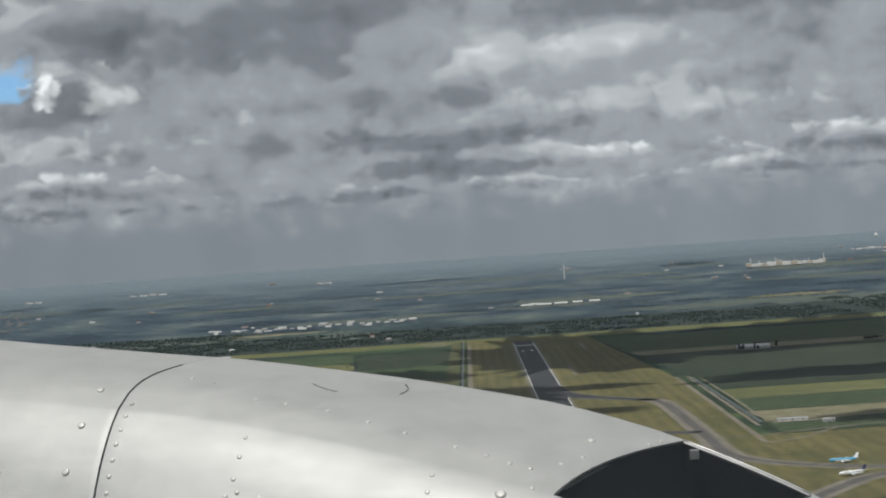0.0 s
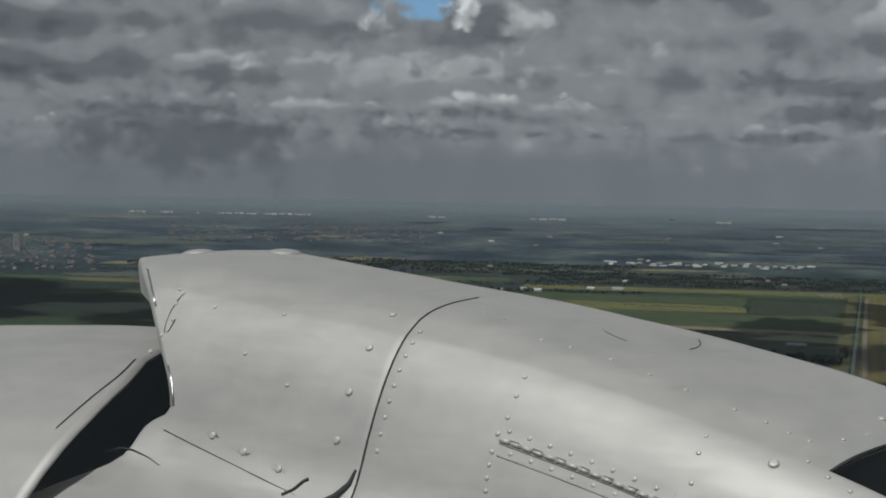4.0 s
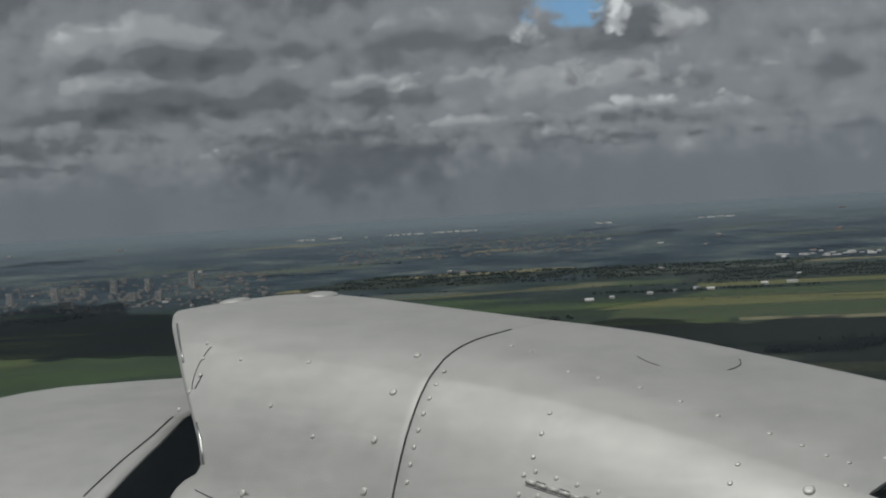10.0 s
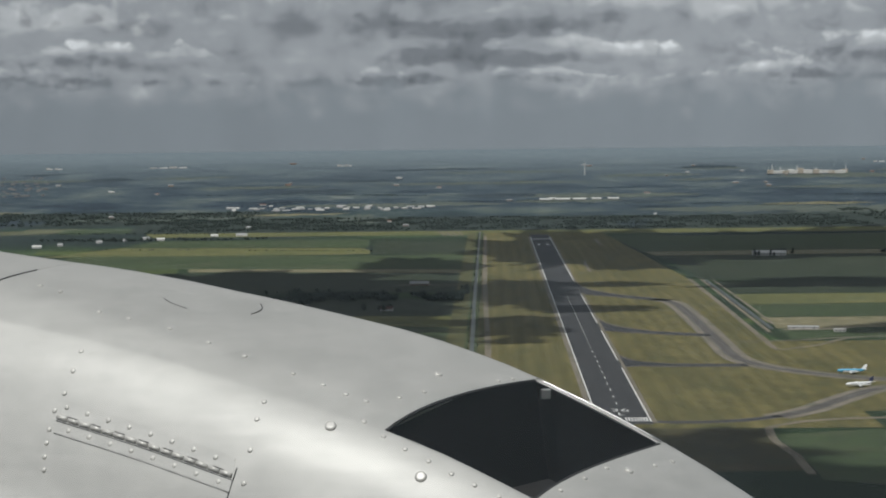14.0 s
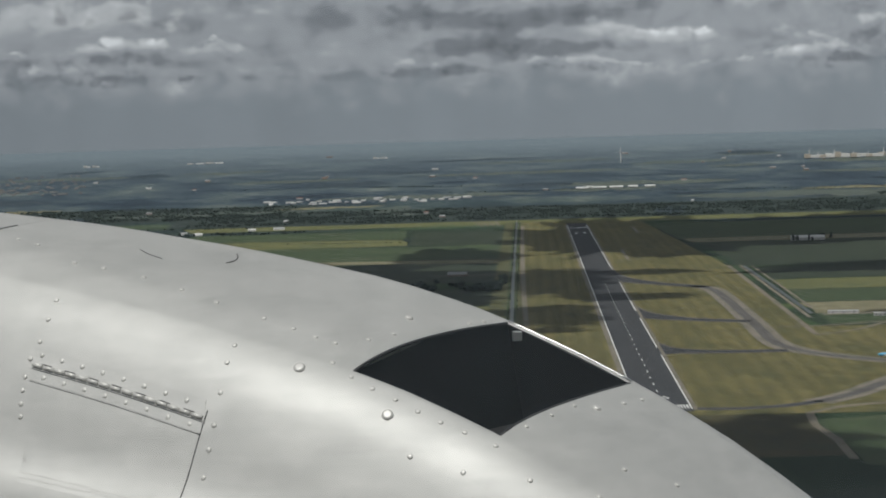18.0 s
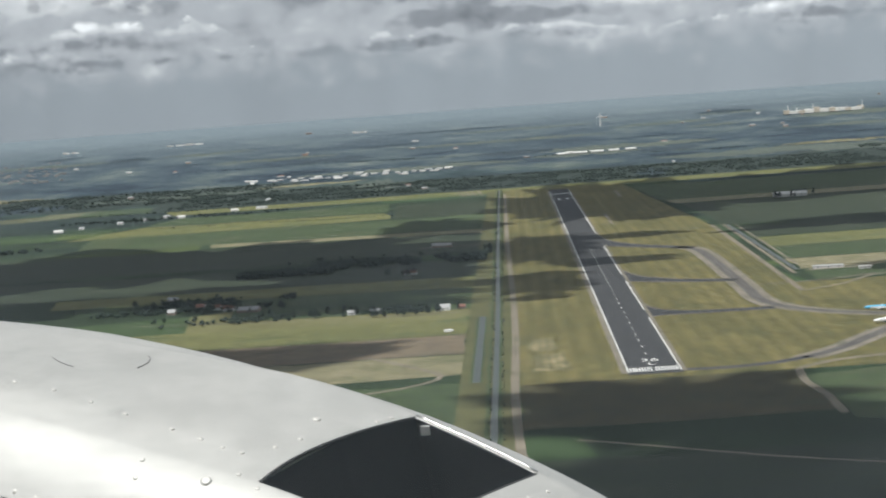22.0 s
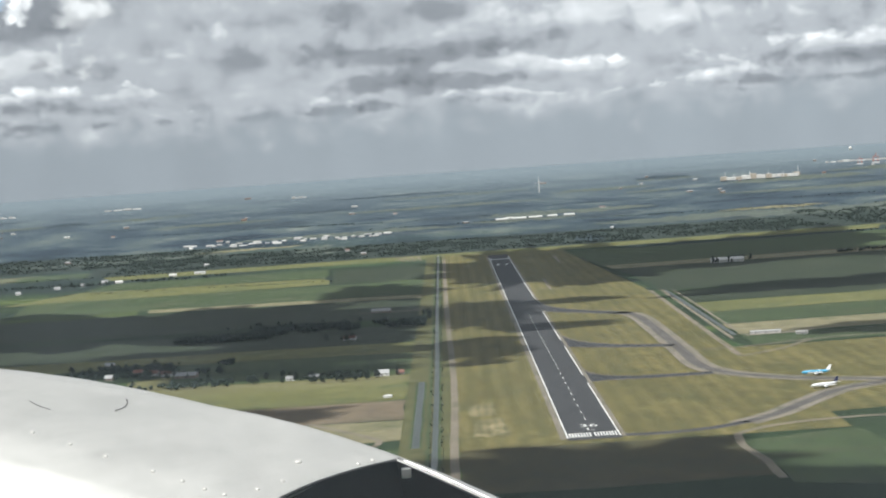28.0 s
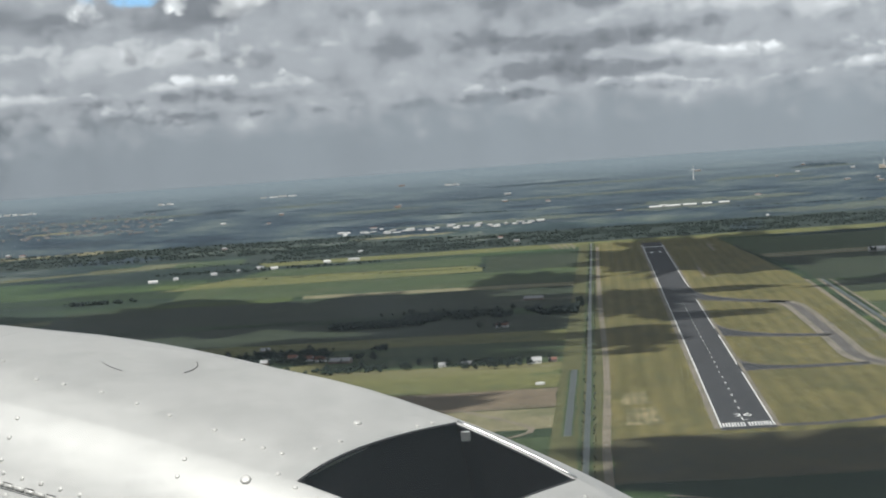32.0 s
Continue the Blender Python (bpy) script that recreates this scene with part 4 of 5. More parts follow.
arc(-.288, .268, .007, .030, math.radians(20), math.radians(70), .0007)
for s, q, r in ((-.44, .055, .025), (-.315, .012, .025)):
    bm = bmesh.new()
    bmesh.ops.create_uvsphere(bm, u_segments=16, v_segments=8, radius=r)
    for v in bm.verts:
        v.co.z *= 0.24
    part("blister", bm, M_SILVER, nacelle, "small smooth blister on the crown", True, Matrix.Translation(skin(s, q, 0.0)) @ skin_normal(s, q).to_track_quat("Z", "Y").to_matrix().to_4x4())
# bright worn edge at the front of the block, and its folded lower corner
along("worn_edge", [skin(front_edge(q) + .006, q, .0015) for q in (.20, .215, .23, .25, .265)], .0017, M_STEEL, "bare worn metal edge")
along("worn_edge", [skin(front_edge(q) + .004, q, .0015) for q in (.335, .35, .365, .378)], .0019, M_STEEL, "bare worn metal edge")
# hinged oil door
HINGE_A, HINGE_B = (.250, .3275), (.482, .3425)


def hinge_at(t, dq=0.0, lift=0.0):
    return skin(HINGE_A[0] + (HINGE_B[0] - HINGE_A[0]) * t, HINGE_A[1] + (HINGE_B[1] - HINGE_A[1]) * t + dq, lift)


def leaf(name, q0, q1, lift, label):
    verts, faces = [], []
    for i in range(13):
        for dq in (q0, q1):
            for h in (lift, -.0005):
                verts.append(hinge_at(i / 12, dq, h))
    for i in range(12):
        k = 4 * i
        faces += [(k, k + 2, k + 6, k + 4), (k, k + 4, k + 5, k + 1), (k + 2, k + 3, k + 7, k + 6)]
    faces += [(0, 1, 3, 2), (48, 50, 51, 49)]
    return part(name, mesh_of(name, verts, faces, M_SILVER), None, door, label)


door_lines = [lambda q, t=t: .252 + (.484 - .252) * t + .35 * (q - .3275) * (0.25 - 0.75 * t) for t in [i / 12 for i in range(13)]]
door_qs = [.3275 + .0065 + i * .009 for i in range(14)]
door = panel("oil_door", door_lines, door_qs, lift=.0007, thick=.0008, label="hinged access door in the side of the cowling")
leaf("hinge_leaf", -.019, -.001, .0013, "riveted upper hinge leaf")
leaf("hinge_leaf", .001, .016, .0015, "riveted lower hinge leaf")
for i in range(15):
    a, b = i / 15 + .004, (i + 1) / 15 - .004
    part("knuckle", tube([hinge_at(a, 0, .003), hinge_at(b, 0, .003)], [.0024, .0024], 8), M_RIVET, door, smooth=True)
for i in range(7):
    along("hinge_slot", [hinge_at((i + .45 + .1 * k) / 7.2, -.0024, .0034) for k in range(5)], .0008, M_SEAL, "dark slot between hinge knuckles", 5)
# black line laid beside the knuckles stands in for the hinge's shadow
along("hinge_shadow", [hinge_at(i / 12, .0044, .0015) for i in range(13)], .0005, M_SEAL, "black line along the hinge for its shadow", 5)
along("joint_line", [hinge_at(i / 12, .0175, .0012) for i in range(13)], .0004, M_SEAL, "dark joint below the hinge", 5)
along("joint_line", [skin(door_lines[-1](q) + .003, q, .001) for q in door_qs], .0007, M_SEAL, "dark joint beside the door", 5)
for i in range(8):
    for dq in (-.012, .0105):
        t = (i + .35 + (.3 if dq > 0 else 0)) / 8.2
        fix("rivet", HINGE_A[0] + (HINGE_B[0] - HINGE_A[0]) * t, HINGE_A[1] + (HINGE_B[1] - HINGE_A[1]) * t + dq)
# shelf below the block: flush screws, a joint and the dark mouth of the seam
for s, q in ((-.165, .400), (-.110, .409), (-.050, .418)):
    plate("screw_dish", s, q, .011, .006, .0008, "dished fastener on the shelf", M_STEEL, 14)
    fix("screw", s, q)
along("joint_line", [skin(-.245 + .235 * i / 8, .408 + .034 * i / 8, .0008) for i in range(9)], .0008, M_SEAL, "dark joint along the shelf", 5)
part("joint_mark", tube([skin(*p, .001) for p in ((-.225, .452), (-.25, .445), (-.28, .441), (-.30, .442), (-.322, .452))], [.0005, .001, .0018, .0026, .0010], 6), M_SEAL, nacelle, "dark curved gap at the shelf", True)
along("joint_hook", [skin(s, q, .001) for s, q in ((-.03, .446), (-.018, .436), (-.008, .424), (-.002, .420))], .0026, M_SEAL, "dark hooked notch in the joint", 6)
mouth = [(.062, .398), (.058, .415), (.046, .431), (.028, .445), (.012, .465), (-.004, .49), (-.018, .52), (-.03, .55)]
part("seam_mouth", tube([skin(s, q, .0005) for s, q in mouth], [.002, .004, .0055, .005, .005, .006, .007, .007], 8), M_SEAL, nacelle, "wide black gap where cowl panels meet", True)
for s, q in ((.03, .47), (.0, .49), (.08, .46), (.10, .50), (-.04, .49), (-.07, .47)):
    fix("screw", s, q)
# nose cowl ahead of a dark gap
NOSE_TOP = [(-1.3, -.182), (-1.1, -.117), (-.9, -.087), (-.7, -.080), (-.5, -.082), (-.2, -.092)]


def nose_skin(s, q):
    a = abs(q)
    w = eased([(0, 0), (.25, -.28), (.45, -.46), (.6, -.56), (.75, -.62), (1, -.64)], a)
    z = eased([(0, 0), (.25, -.02), (.45, -.075), (.6, -.15), (.75, -.26), (1, -.5)], a)
    return ROOT + AFT * s + OUT * (w if q >= 0 else -w) + UPW * (z + eased(NOSE_TOP, s))


def loft(name, fn, ss, qs, material, label, thick=0.004):
    verts = [fn(s(q) if callable(s) else s, q) for s in ss for q in qs]
    n = len(qs)
    faces = [(i * n + j, i * n + j + 1, (i + 1) * n + j + 1, (i + 1) * n + j) for i in range(len(ss) - 1) for j in range(n - 1)]
    ob = part(name, mesh_of(name, verts, faces, material, None, True), None, nacelle, label)
    sol = ob.modifiers.new("thickness", "SOLIDIFY")
    sol.thickness, sol.offset = thick, 0.0
    return ob


nose_qs = [-1, -.8, -.6, -.45, -.3, -.15, 0, .1, .2, .25, .3, .35, .4, .45, .5, .55, .6, .65, .7, .75, .8, .9, 1.0]


def nose_rear(q):
    return eased([(0, -.50), (.15, -.425), (.2, -.395), (.25, -.362), (.3, -.337), (.4, -.309), (.5, -.294), (.6, -.294), (1, -.32)], max(q, 0))


loft("nose_cowl", nose_skin, [-1.3, -1.2, -1.1, -1.0, -.9, -.8, -.7, lambda q: nose_rear(q) - .12, lambda q: nose_rear(q) - .06, lambda q: nose_rear(q) - .02, nose_rear], nose_qs, M_SILVER, "rounded silver nose cowl ahead of a dark gap")
loft("inner_duct", lambda s, q: nose_skin(s, q) - UPW * (.05 + .10 * max(0, s + .8)) + OUT * .06, [-.8, -.6, -.45, -.31], nose_qs, M_DARKMETAL, "dark duct inside the gap")
along("joint_line", [nose_skin(nose_rear(q) - .02 - .06 * (q - .2), q) + UPW * .003 for q in [.20 + .02 * i for i in range(14)]], .0009, M_SEAL, "dark joint across the nose cowl", 5)
# rolled front of the block
roll = []
for back_, deep in ((0.0, 0.0), (.003, .001), (.006, .004), (.008, .010), (.0085, .05)):
    roll.append([skin(front_edge(q), q) - AFT * back_ - skin_normal(front_edge(q), q) * deep for q in QN if -.3 < q < .385])
m_ = len(roll[0])
part("block_front", mesh_of("block_front", [p for r in roll for p in r], [(j * m_ + i, j * m_ + i + 1, (j + 1) * m_ + i + 1, (j + 1) * m_ + i) for j in range(4) for i in range(m_ - 1)], M_SILVER, None, True), None, nacelle, "rolled front edge of the cowl block")
inner = roll[-1]
part("stained_edge", mesh_of("stained_edge", inner + [p + AFT * .04 - UPW * .03 for p in inner], [(i, i + 1, m_ + i + 1, m_ + i) for i in range(m_ - 1)], M_DUCT), None, nacelle, "brown-stained inner edge")

part("wing_root", box(-.35, 1.25, .5, 2.9, -1.02, -.88, .05), M_SILVER, nacelle, "silver wing between fuselage and engine")

# the cabin window that the camera looks through: gently curved, faintly dirty, veiled acrylic
def window_pane():
    m = bpy.data.materials.new("dusty_veiled_acrylic")
    n = Nodes(m)
    clear_, dust_veil = n.add("ShaderNodeBsdfTransparent"), n.add("ShaderNodeBsdfTranslucent")
    clear_.inputs[0].default_value, dust_veil.inputs[0].default_value = (0.97, 0.98, 0.98, 1), (0.72, 0.84, 0.94, 1)
    at = n.add("ShaderNodeTexCoord").outputs["Object"]
    # even bluish veil lifts dark tones like haze; noise adds the dirt
    f = n.math("ADD", 0.075, n.math("MULTIPLY", n.step(n.noise(at, 9.0, 4, 0.6), 0.45, 0.8), 0.06))
    mixed = n.t.nodes.new("ShaderNodeMixShader")
    n.set(mixed.inputs[0], f)
    n.t.links.new(clear_.outputs[0], mixed.inputs[1])
    n.t.links.new(dust_veil.outputs[0], mixed.inputs[2])
    n.t.links.new(mixed.outputs[0], n.add("ShaderNodeOutputMaterial").inputs[0])
    verts, faces = [], []
    for j in range(13):
        for i in range(25):
            x, z = -0.75 + 1.5 * i / 24, -0.40 + 0.75 * j / 12
            verts.append((x, 0.62 - 0.12 * x * x - 0.10 * z * z, z))
    for j in range(12):
        for i in range(24):
            k = j * 25 + i
            faces.append((k, k + 1, k + 26, k + 25))
    ob = new("window_1", mesh_of("window_1", verts, faces, m, None, True))
    ob.matrix_basis = NACELLE
    ob.visible_shadow = False
    return tagged(ob, "curved, faintly dusty acrylic cabin window with an added haze veil", "window", kind="structure")


window_pane()


# the cabin round the camera: a rounded fuselage side with the window's opening, and a closed dark inside
def cabin():
    m_skin, m_in = M_SILVER, plain("grey_cabin_lining", (0.10, 0.10, 0.105), 0.85, 0, 0.2, 8)
    profile = [(0.30, -1.15), (0.46, -0.95), (0.54, -0.70), (0.56, -0.46), (0.56, 0.40), (0.50, 0.55), (0.36, 0.70), (0.12, 0.82), (-0.30, 0.90)]
    xs = [-3.2, -2.2, -1.4, -0.9, 0.9, 1.4, 2.4]
    verts, faces = [], []
    for x in xs:
        for y, z in profile:
            verts.append((x, y, z))
    k = len(profile)
    for i in range(len(xs) - 1):
        for j in range(k - 1):
            if not (xs[i] == -0.9 and profile[j][1] == -0.46):
                faces.append((i * k + j, i * k + j + 1, (i + 1) * k + j + 1, (i + 1) * k + j))
    side = new("wall_cabin_side", mesh_of("wall_cabin_side", verts, faces, m_skin))
    side.matrix_basis = NACELLE
    sol = side.modifiers.new("thickness", "SOLIDIFY")
    sol.thickness, sol.offset = 0.02, 0.0
    tagged(side, "silver fuselage side round the cabin window", "fuselage", kind="structure")
    lining = part("wall_cabin_lining", box(-1.6, 1.6, -1.5, 0.52, -1.1, 0.55, 0.0), m_in, None)
    bm = bmesh.new()
    bm.from_mesh(lining.data)
    front = [f for f in bm.faces if f.calc_center_median().y > 0.5]
    bmesh.ops.delete(bm, geom=front, context="FACES")
    bm.to_mesh(lining.data)
    bm.free()
    lining.matrix_basis = NACELLE
    tagged(lining, "dark grey cabin lining behind the camera", "cabin wall", kind="structure")


cabin()

# ---- clouds overhead that shade the land ----
M_CLOUD = plain("cloud_white", (0.8, 0.8, 0.8), 1.0, 0, 0.05, 0.01, spec=0.0)
CLOUD_H = 1100.0
drift = way(SUN_AZ, 0) * (CLOUD_H / math.tan(radians(SUN_EL)))


def cloud(x, y, wide, long, seed):
    """A lumpy flat-based cumulus whose shade falls round a place of the plan."""
    n, rings = 120, 7
    verts, faces = [(0, 0, 70.0)], []
    for j in range(1, rings + 1):
        for k in range(n):
            a = math.tau * k / n
            u = Vector((math.cos(a) * 1.4, math.sin(a) * 1.4, seed * 7.3))
            square = (abs(math.cos(a)) ** 3 + abs(math.sin(a)) ** 3) ** (-1 / 3)
            r = square * (1 + 0.28 * noise.noise(u) + 0.34 * noise.noise(u * 2.7) + 0.30 * noise.noise(u * 6.1) + 0.16 * noise.noise(u * 13.7)) * j / rings
            px, py = wide * r * math.cos(a), long * r * math.sin(a)
            h = 90 * (1 - (j / rings) ** 2) * (1 + 0.6 * noise.noise(Vector((px * .02, py * .02, seed))))
            verts.append((px, py, h))
    for k in range(n):
        faces.append((0, 1 + k, 1 + (k + 1) % n))
        for j in range(rings - 1):
            a, b = 1 + j * n + k, 1 + j * n + (k + 1) % n
            faces.append((a, a + n, b + n, b))
    faces.append(tuple(1 + (rings - 1) * n + k for k in range(n))[::-1])
    ob = new("cloud", mesh_of("cloud", verts, faces, M_CLOUD, None, True))
    ob.matrix_basis = pose(x + drift.x, y + drift.y, CLOUD_H)
    return tagged(ob, "flat-based grey and white cumulus cloud overhead", "cloud", "cumulus clouds", "stuff")


for i, c in enumerate(((0, -160, 128, 150), (230, -420, 330, 150), (-300, -560, 330, 200), (-900, -700, 400, 240), (700, -800, 600, 240), (-66, 1290, 72, 210), (20, 1010, 80, 50), (-80, 800, 58, 130), (-86, 620, 40, 26), (-1900, 1700, 420, 300), (-620, 1400, 430, 330), (-390, 830, 235, 165), (-270, 1080, 120, 260), (-300, 640, 140, 55), (-760, 860, 150, 120), (440, 2080, 330, 210), (900, 1350, 200, 90), (-405, 235, 150, 100), (35, 1420, 110, 45), (70, 2030, 215, 310), (640, 560, 160, 60), (440, 735, 130, 75), (500, 1440, 220, 100), (-240, 1790, 110, 130), (-1200, 1500, 200, 160))):
    cloud(*c, i + 1)


# ---- trees ----
def lump(bm, centre, r, rng, flat=0.85):
    """A small uneven clump of leaves."""
    pts = []
    for x, y, z in ((1, 0, 0), (0, 1, 0), (-1, 0, 0), (0, -1, 0), (0, 0, 1), (0, 0, -1), (.6, .6, .5), (-.6, .6, .5), (-.6, -.6, .5), (.6, -.6, .5)):
        k = r * rng.uniform(0.65, 1.2)
        pts.append(bm.verts.new(centre + Vector((x * k, y * k, z * k * flat))))
    for f in ((0, 1, 6), (1, 2, 7), (2, 3, 8), (3, 0, 9), (6, 1, 7), (7, 2, 8), (8, 3, 9), (9, 0, 6), (4, 6, 7), (4, 7, 8), (4, 8, 9), (4, 9, 6), (1, 0, 5), (2, 1, 5), (3, 2, 5), (0, 3, 5)):
        bm.faces.new([pts[i] for i in f])


def tree(height, spread, seed, slim=False):
    rng = random.Random(seed)
    t = thing("tree", pose(0, 0, 0), "leafy dark green tree beside the fields" if not slim else "tall slim poplar tree", "tree", "trees among the fields")
    h = height
    bms = [tube([(0, 0, -.3), (0.1, 0, h * .3), (0.0, .1, h * .6)], [h * .03, h * .02, h * .01], 7)]
    for k in range(5):
        a = k * 1.26 + rng.random()
        bms.append(tube([(0, 0, h * (.25 + .06 * k)), (math.cos(a) * spread * .5, math.sin(a) * spread * .5, h * (.5 + .06 * k))], [h * .012, h * .004], 5))
    part("trunk", joined(bms), M_BARK, t, "grey-brown trunk and limbs")
    bm = bmesh.new()
    for _ in range(46):
        a, u, v = rng.random() * math.tau, rng.random() ** .5, rng.random()
        prof = math.sin(math.pi * (0.12 + 0.86 * v)) ** .7
        lump(bm, Vector((math.cos(a) * u * spread * prof, math.sin(a) * u * spread * prof, h * (.25 + .72 * v))), h * rng.uniform(.07, .13), rng)
    part("crown", bm, M_LEAF, t, "uneven leafy crown")
    return t


TREES = [tree(9.0, 3.6, 1), tree(7.0, 3.2, 2), tree(11.0, 4.2, 3), tree(12.0, 1.7, 4, True)]
used = [0, 0, 0, 0]


def plant(x, y, kind, size=1.0, turn=0.0):
    p, k = drawn_in(x, y)
    m = Matrix.Translation(p) @ Matrix.Rotation(turn, 4, "Z")
    if not used[kind]:
        used[kind] = 1
        TREES[kind].matrix_basis = m
        TREES[kind].scale = (size * k,) * 3
        return TREES[kind]
    t = copy_thing(TREES[kind], m)
    t.scale = (size * k,) * 3
    return t


rng = random.Random(11)
for x, y, n, sx, sy in ((-205, 548, 9, 30, 8), (-235, 530, 8, 40, 10), (-300, 560, 9, 60, 14), (-430, 690, 12, 50, 30), (-520, 800, 14, 60, 40), (-265, 1010, 6, 20, 10), (-150, 1300, 5, 6, 60), (405, 2075, 6, 20, 16), (450, 2120, 5, 20, 16), (-870, 2740, 8, 90, 40), (300, -66, 12, 50, 12)):
    for i in range(n):
        plant(x + rng.uniform(-sx, sx), y + rng.uniform(-sy, sy), rng.choice((0, 0, 1, 1, 2, 3)), rng.uniform(.7, 1.15), rng.random() * 6)

for x, y, n, sx, sy in ((-400, 600, 14, 130, 14), (-560, 760, 14, 110, 50), (-330, 1290, 14, 130, 14)):
    for i in range(n):
        plant(x + rng.uniform(-sx, sx), y + rng.uniform(-sy, sy), rng.choice((0, 1, 1, 2)), rng.uniform(.5, 1.1), rng.random() * 6)


def wood(x, y, sx, sy, n, height, label, seed, line=None):
    """A wood or hedge: leafy clumps over the ground, joined."""
    g = random.Random(seed)
    verts, faces = [], []
    octa = ((1, 0, 0), (.3, .95, 0), (-.8, .6, 0), (-.8, -.6, 0), (.3, -.95, 0), (0, 0, 1), (0, 0, -1))
    tri = [(i, (i + 1) % 5, 5) for i in range(5)] + [((i + 1) % 5, i, 6) for i in range(5)]
    for _ in range(n):
        if line:
            t = g.random()
            px = x + line[0] * (t - .5) + g.uniform(-sx, sx)
            py = y + line[1] * (t - .5) + g.uniform(-sy, sy)
            if noise.noise(Vector((px * .02, py * .02, seed))) < -0.25:
                continue
        else:
            px, py = x + g.uniform(-sx, sx), y + g.uniform(-sy, sy)
            if noise.noise(Vector((px * .011, py * .009, seed))) + .5 * noise.noise(Vector((px * .04, py * .03, seed))) < -0.06:
                continue
        r = height * g.uniform(.16, .5)
        h0 = height * g.uniform(.2, .62)
        b = len(verts)
        for u, v, w in octa:
            k = g.uniform(.75, 1.2)
            verts.append(onland(px + u * r * k, py + v * r * k, max(0, h0 + w * r * k * .75)))
        faces += [(b + i, b + j, b + l) for i, j, l in tri]
        # stem down to the ground
        b = len(verts)
        verts += [onland(px - .4, py, 0), onland(px + .4, py, 0), onland(px, py + .5, h0)]
        faces.append((b, b + 1, b + 2))
    ob = new("wood", mesh_of("wood", verts, faces, M_LEAF, None, True))
    return tagged(ob, label, "trees", kind="stuff")


wood(-275, 1200, 125, 45, 1300, 11, "belt of dark leafy trees between fields", 1)
wood(-430, 1130, 70, 30, 500, 10, "dark leafy copse beside the canal", 2)
wood(-360, 575, 150, 26, 420, 7, "hedge and trees along a farm lane", 3)
wood(-500, 760, 120, 60, 700, 8, "garden trees round a village", 4)
wood(310, -62, 60, 14, 240, 5, "patch of dark scrub and trees", 5)
wood(520, -70, 130, 22, 380, 7, "long patch of scrub and trees", 6)
wood(600, 2160, 170, 10, 200, 10, "tree row leading to a farm", 7)
wood(-880, 2770, 260, 40, 420, 9, "trees among village houses", 8)
wood(-60, 3480, 900, 330, 9000, 8.5, "wide belt of dark woodland beyond the runway", 9)
wood(-1500, 3900, 700, 400, 5000, 9.5, "woodland far to the side of the runway", 10)
wood(1500, 3700, 600, 500, 5000, 9.5, "woodland and scrub near farms", 11)
wood(-1050, 1950, 70, 18, 120, 12, "short row of big trees in a field", 12)
wood(-640, 2380, 0, 3, 150, 4, "dark hedge between two fields", 13, (620, -130))
wood(-127, 1300, 1.2, 5, 420, 2.2, "bushes along the canal bank", 31, (-6, 3300))
wood(-137, 1300, 1.2, 5, 420, 2.4, "bushes along the canal bank", 32, (-6, 3300))
field([(-2250, 3450), (-750, 3500), (-750, 4350), (-2250, 4350)], M_FLOOR, "dark woodland floor", 0.2)
field([(850, 3200), (2150, 3250), (2150, 4250), (850, 4250)], M_FLOOR, "dark woodland floor", 0.2)
g_ = random.Random(77)
for i in range(26):
    r, a = g_.uniform(4300, 8500), radians(g_.uniform(-42, 26))
    x, y = EYE.x + r * math.sin(a), EYE.y + r * math.cos(a)
    wood(x, y, 8, 14, int(g_.uniform(90, 170)), g_.uniform(5, 7), "far row of dark trees", 100 + i, (g_.uniform(200, 700), g_.uniform(-70, 40)))
wood(-2900, 2600, 500, 160, 1200, 10, "tree belt before a town", 21)
wood(-3100, 1500, 420, 60, 700, 9, "dark tree belt beside a green field", 22)


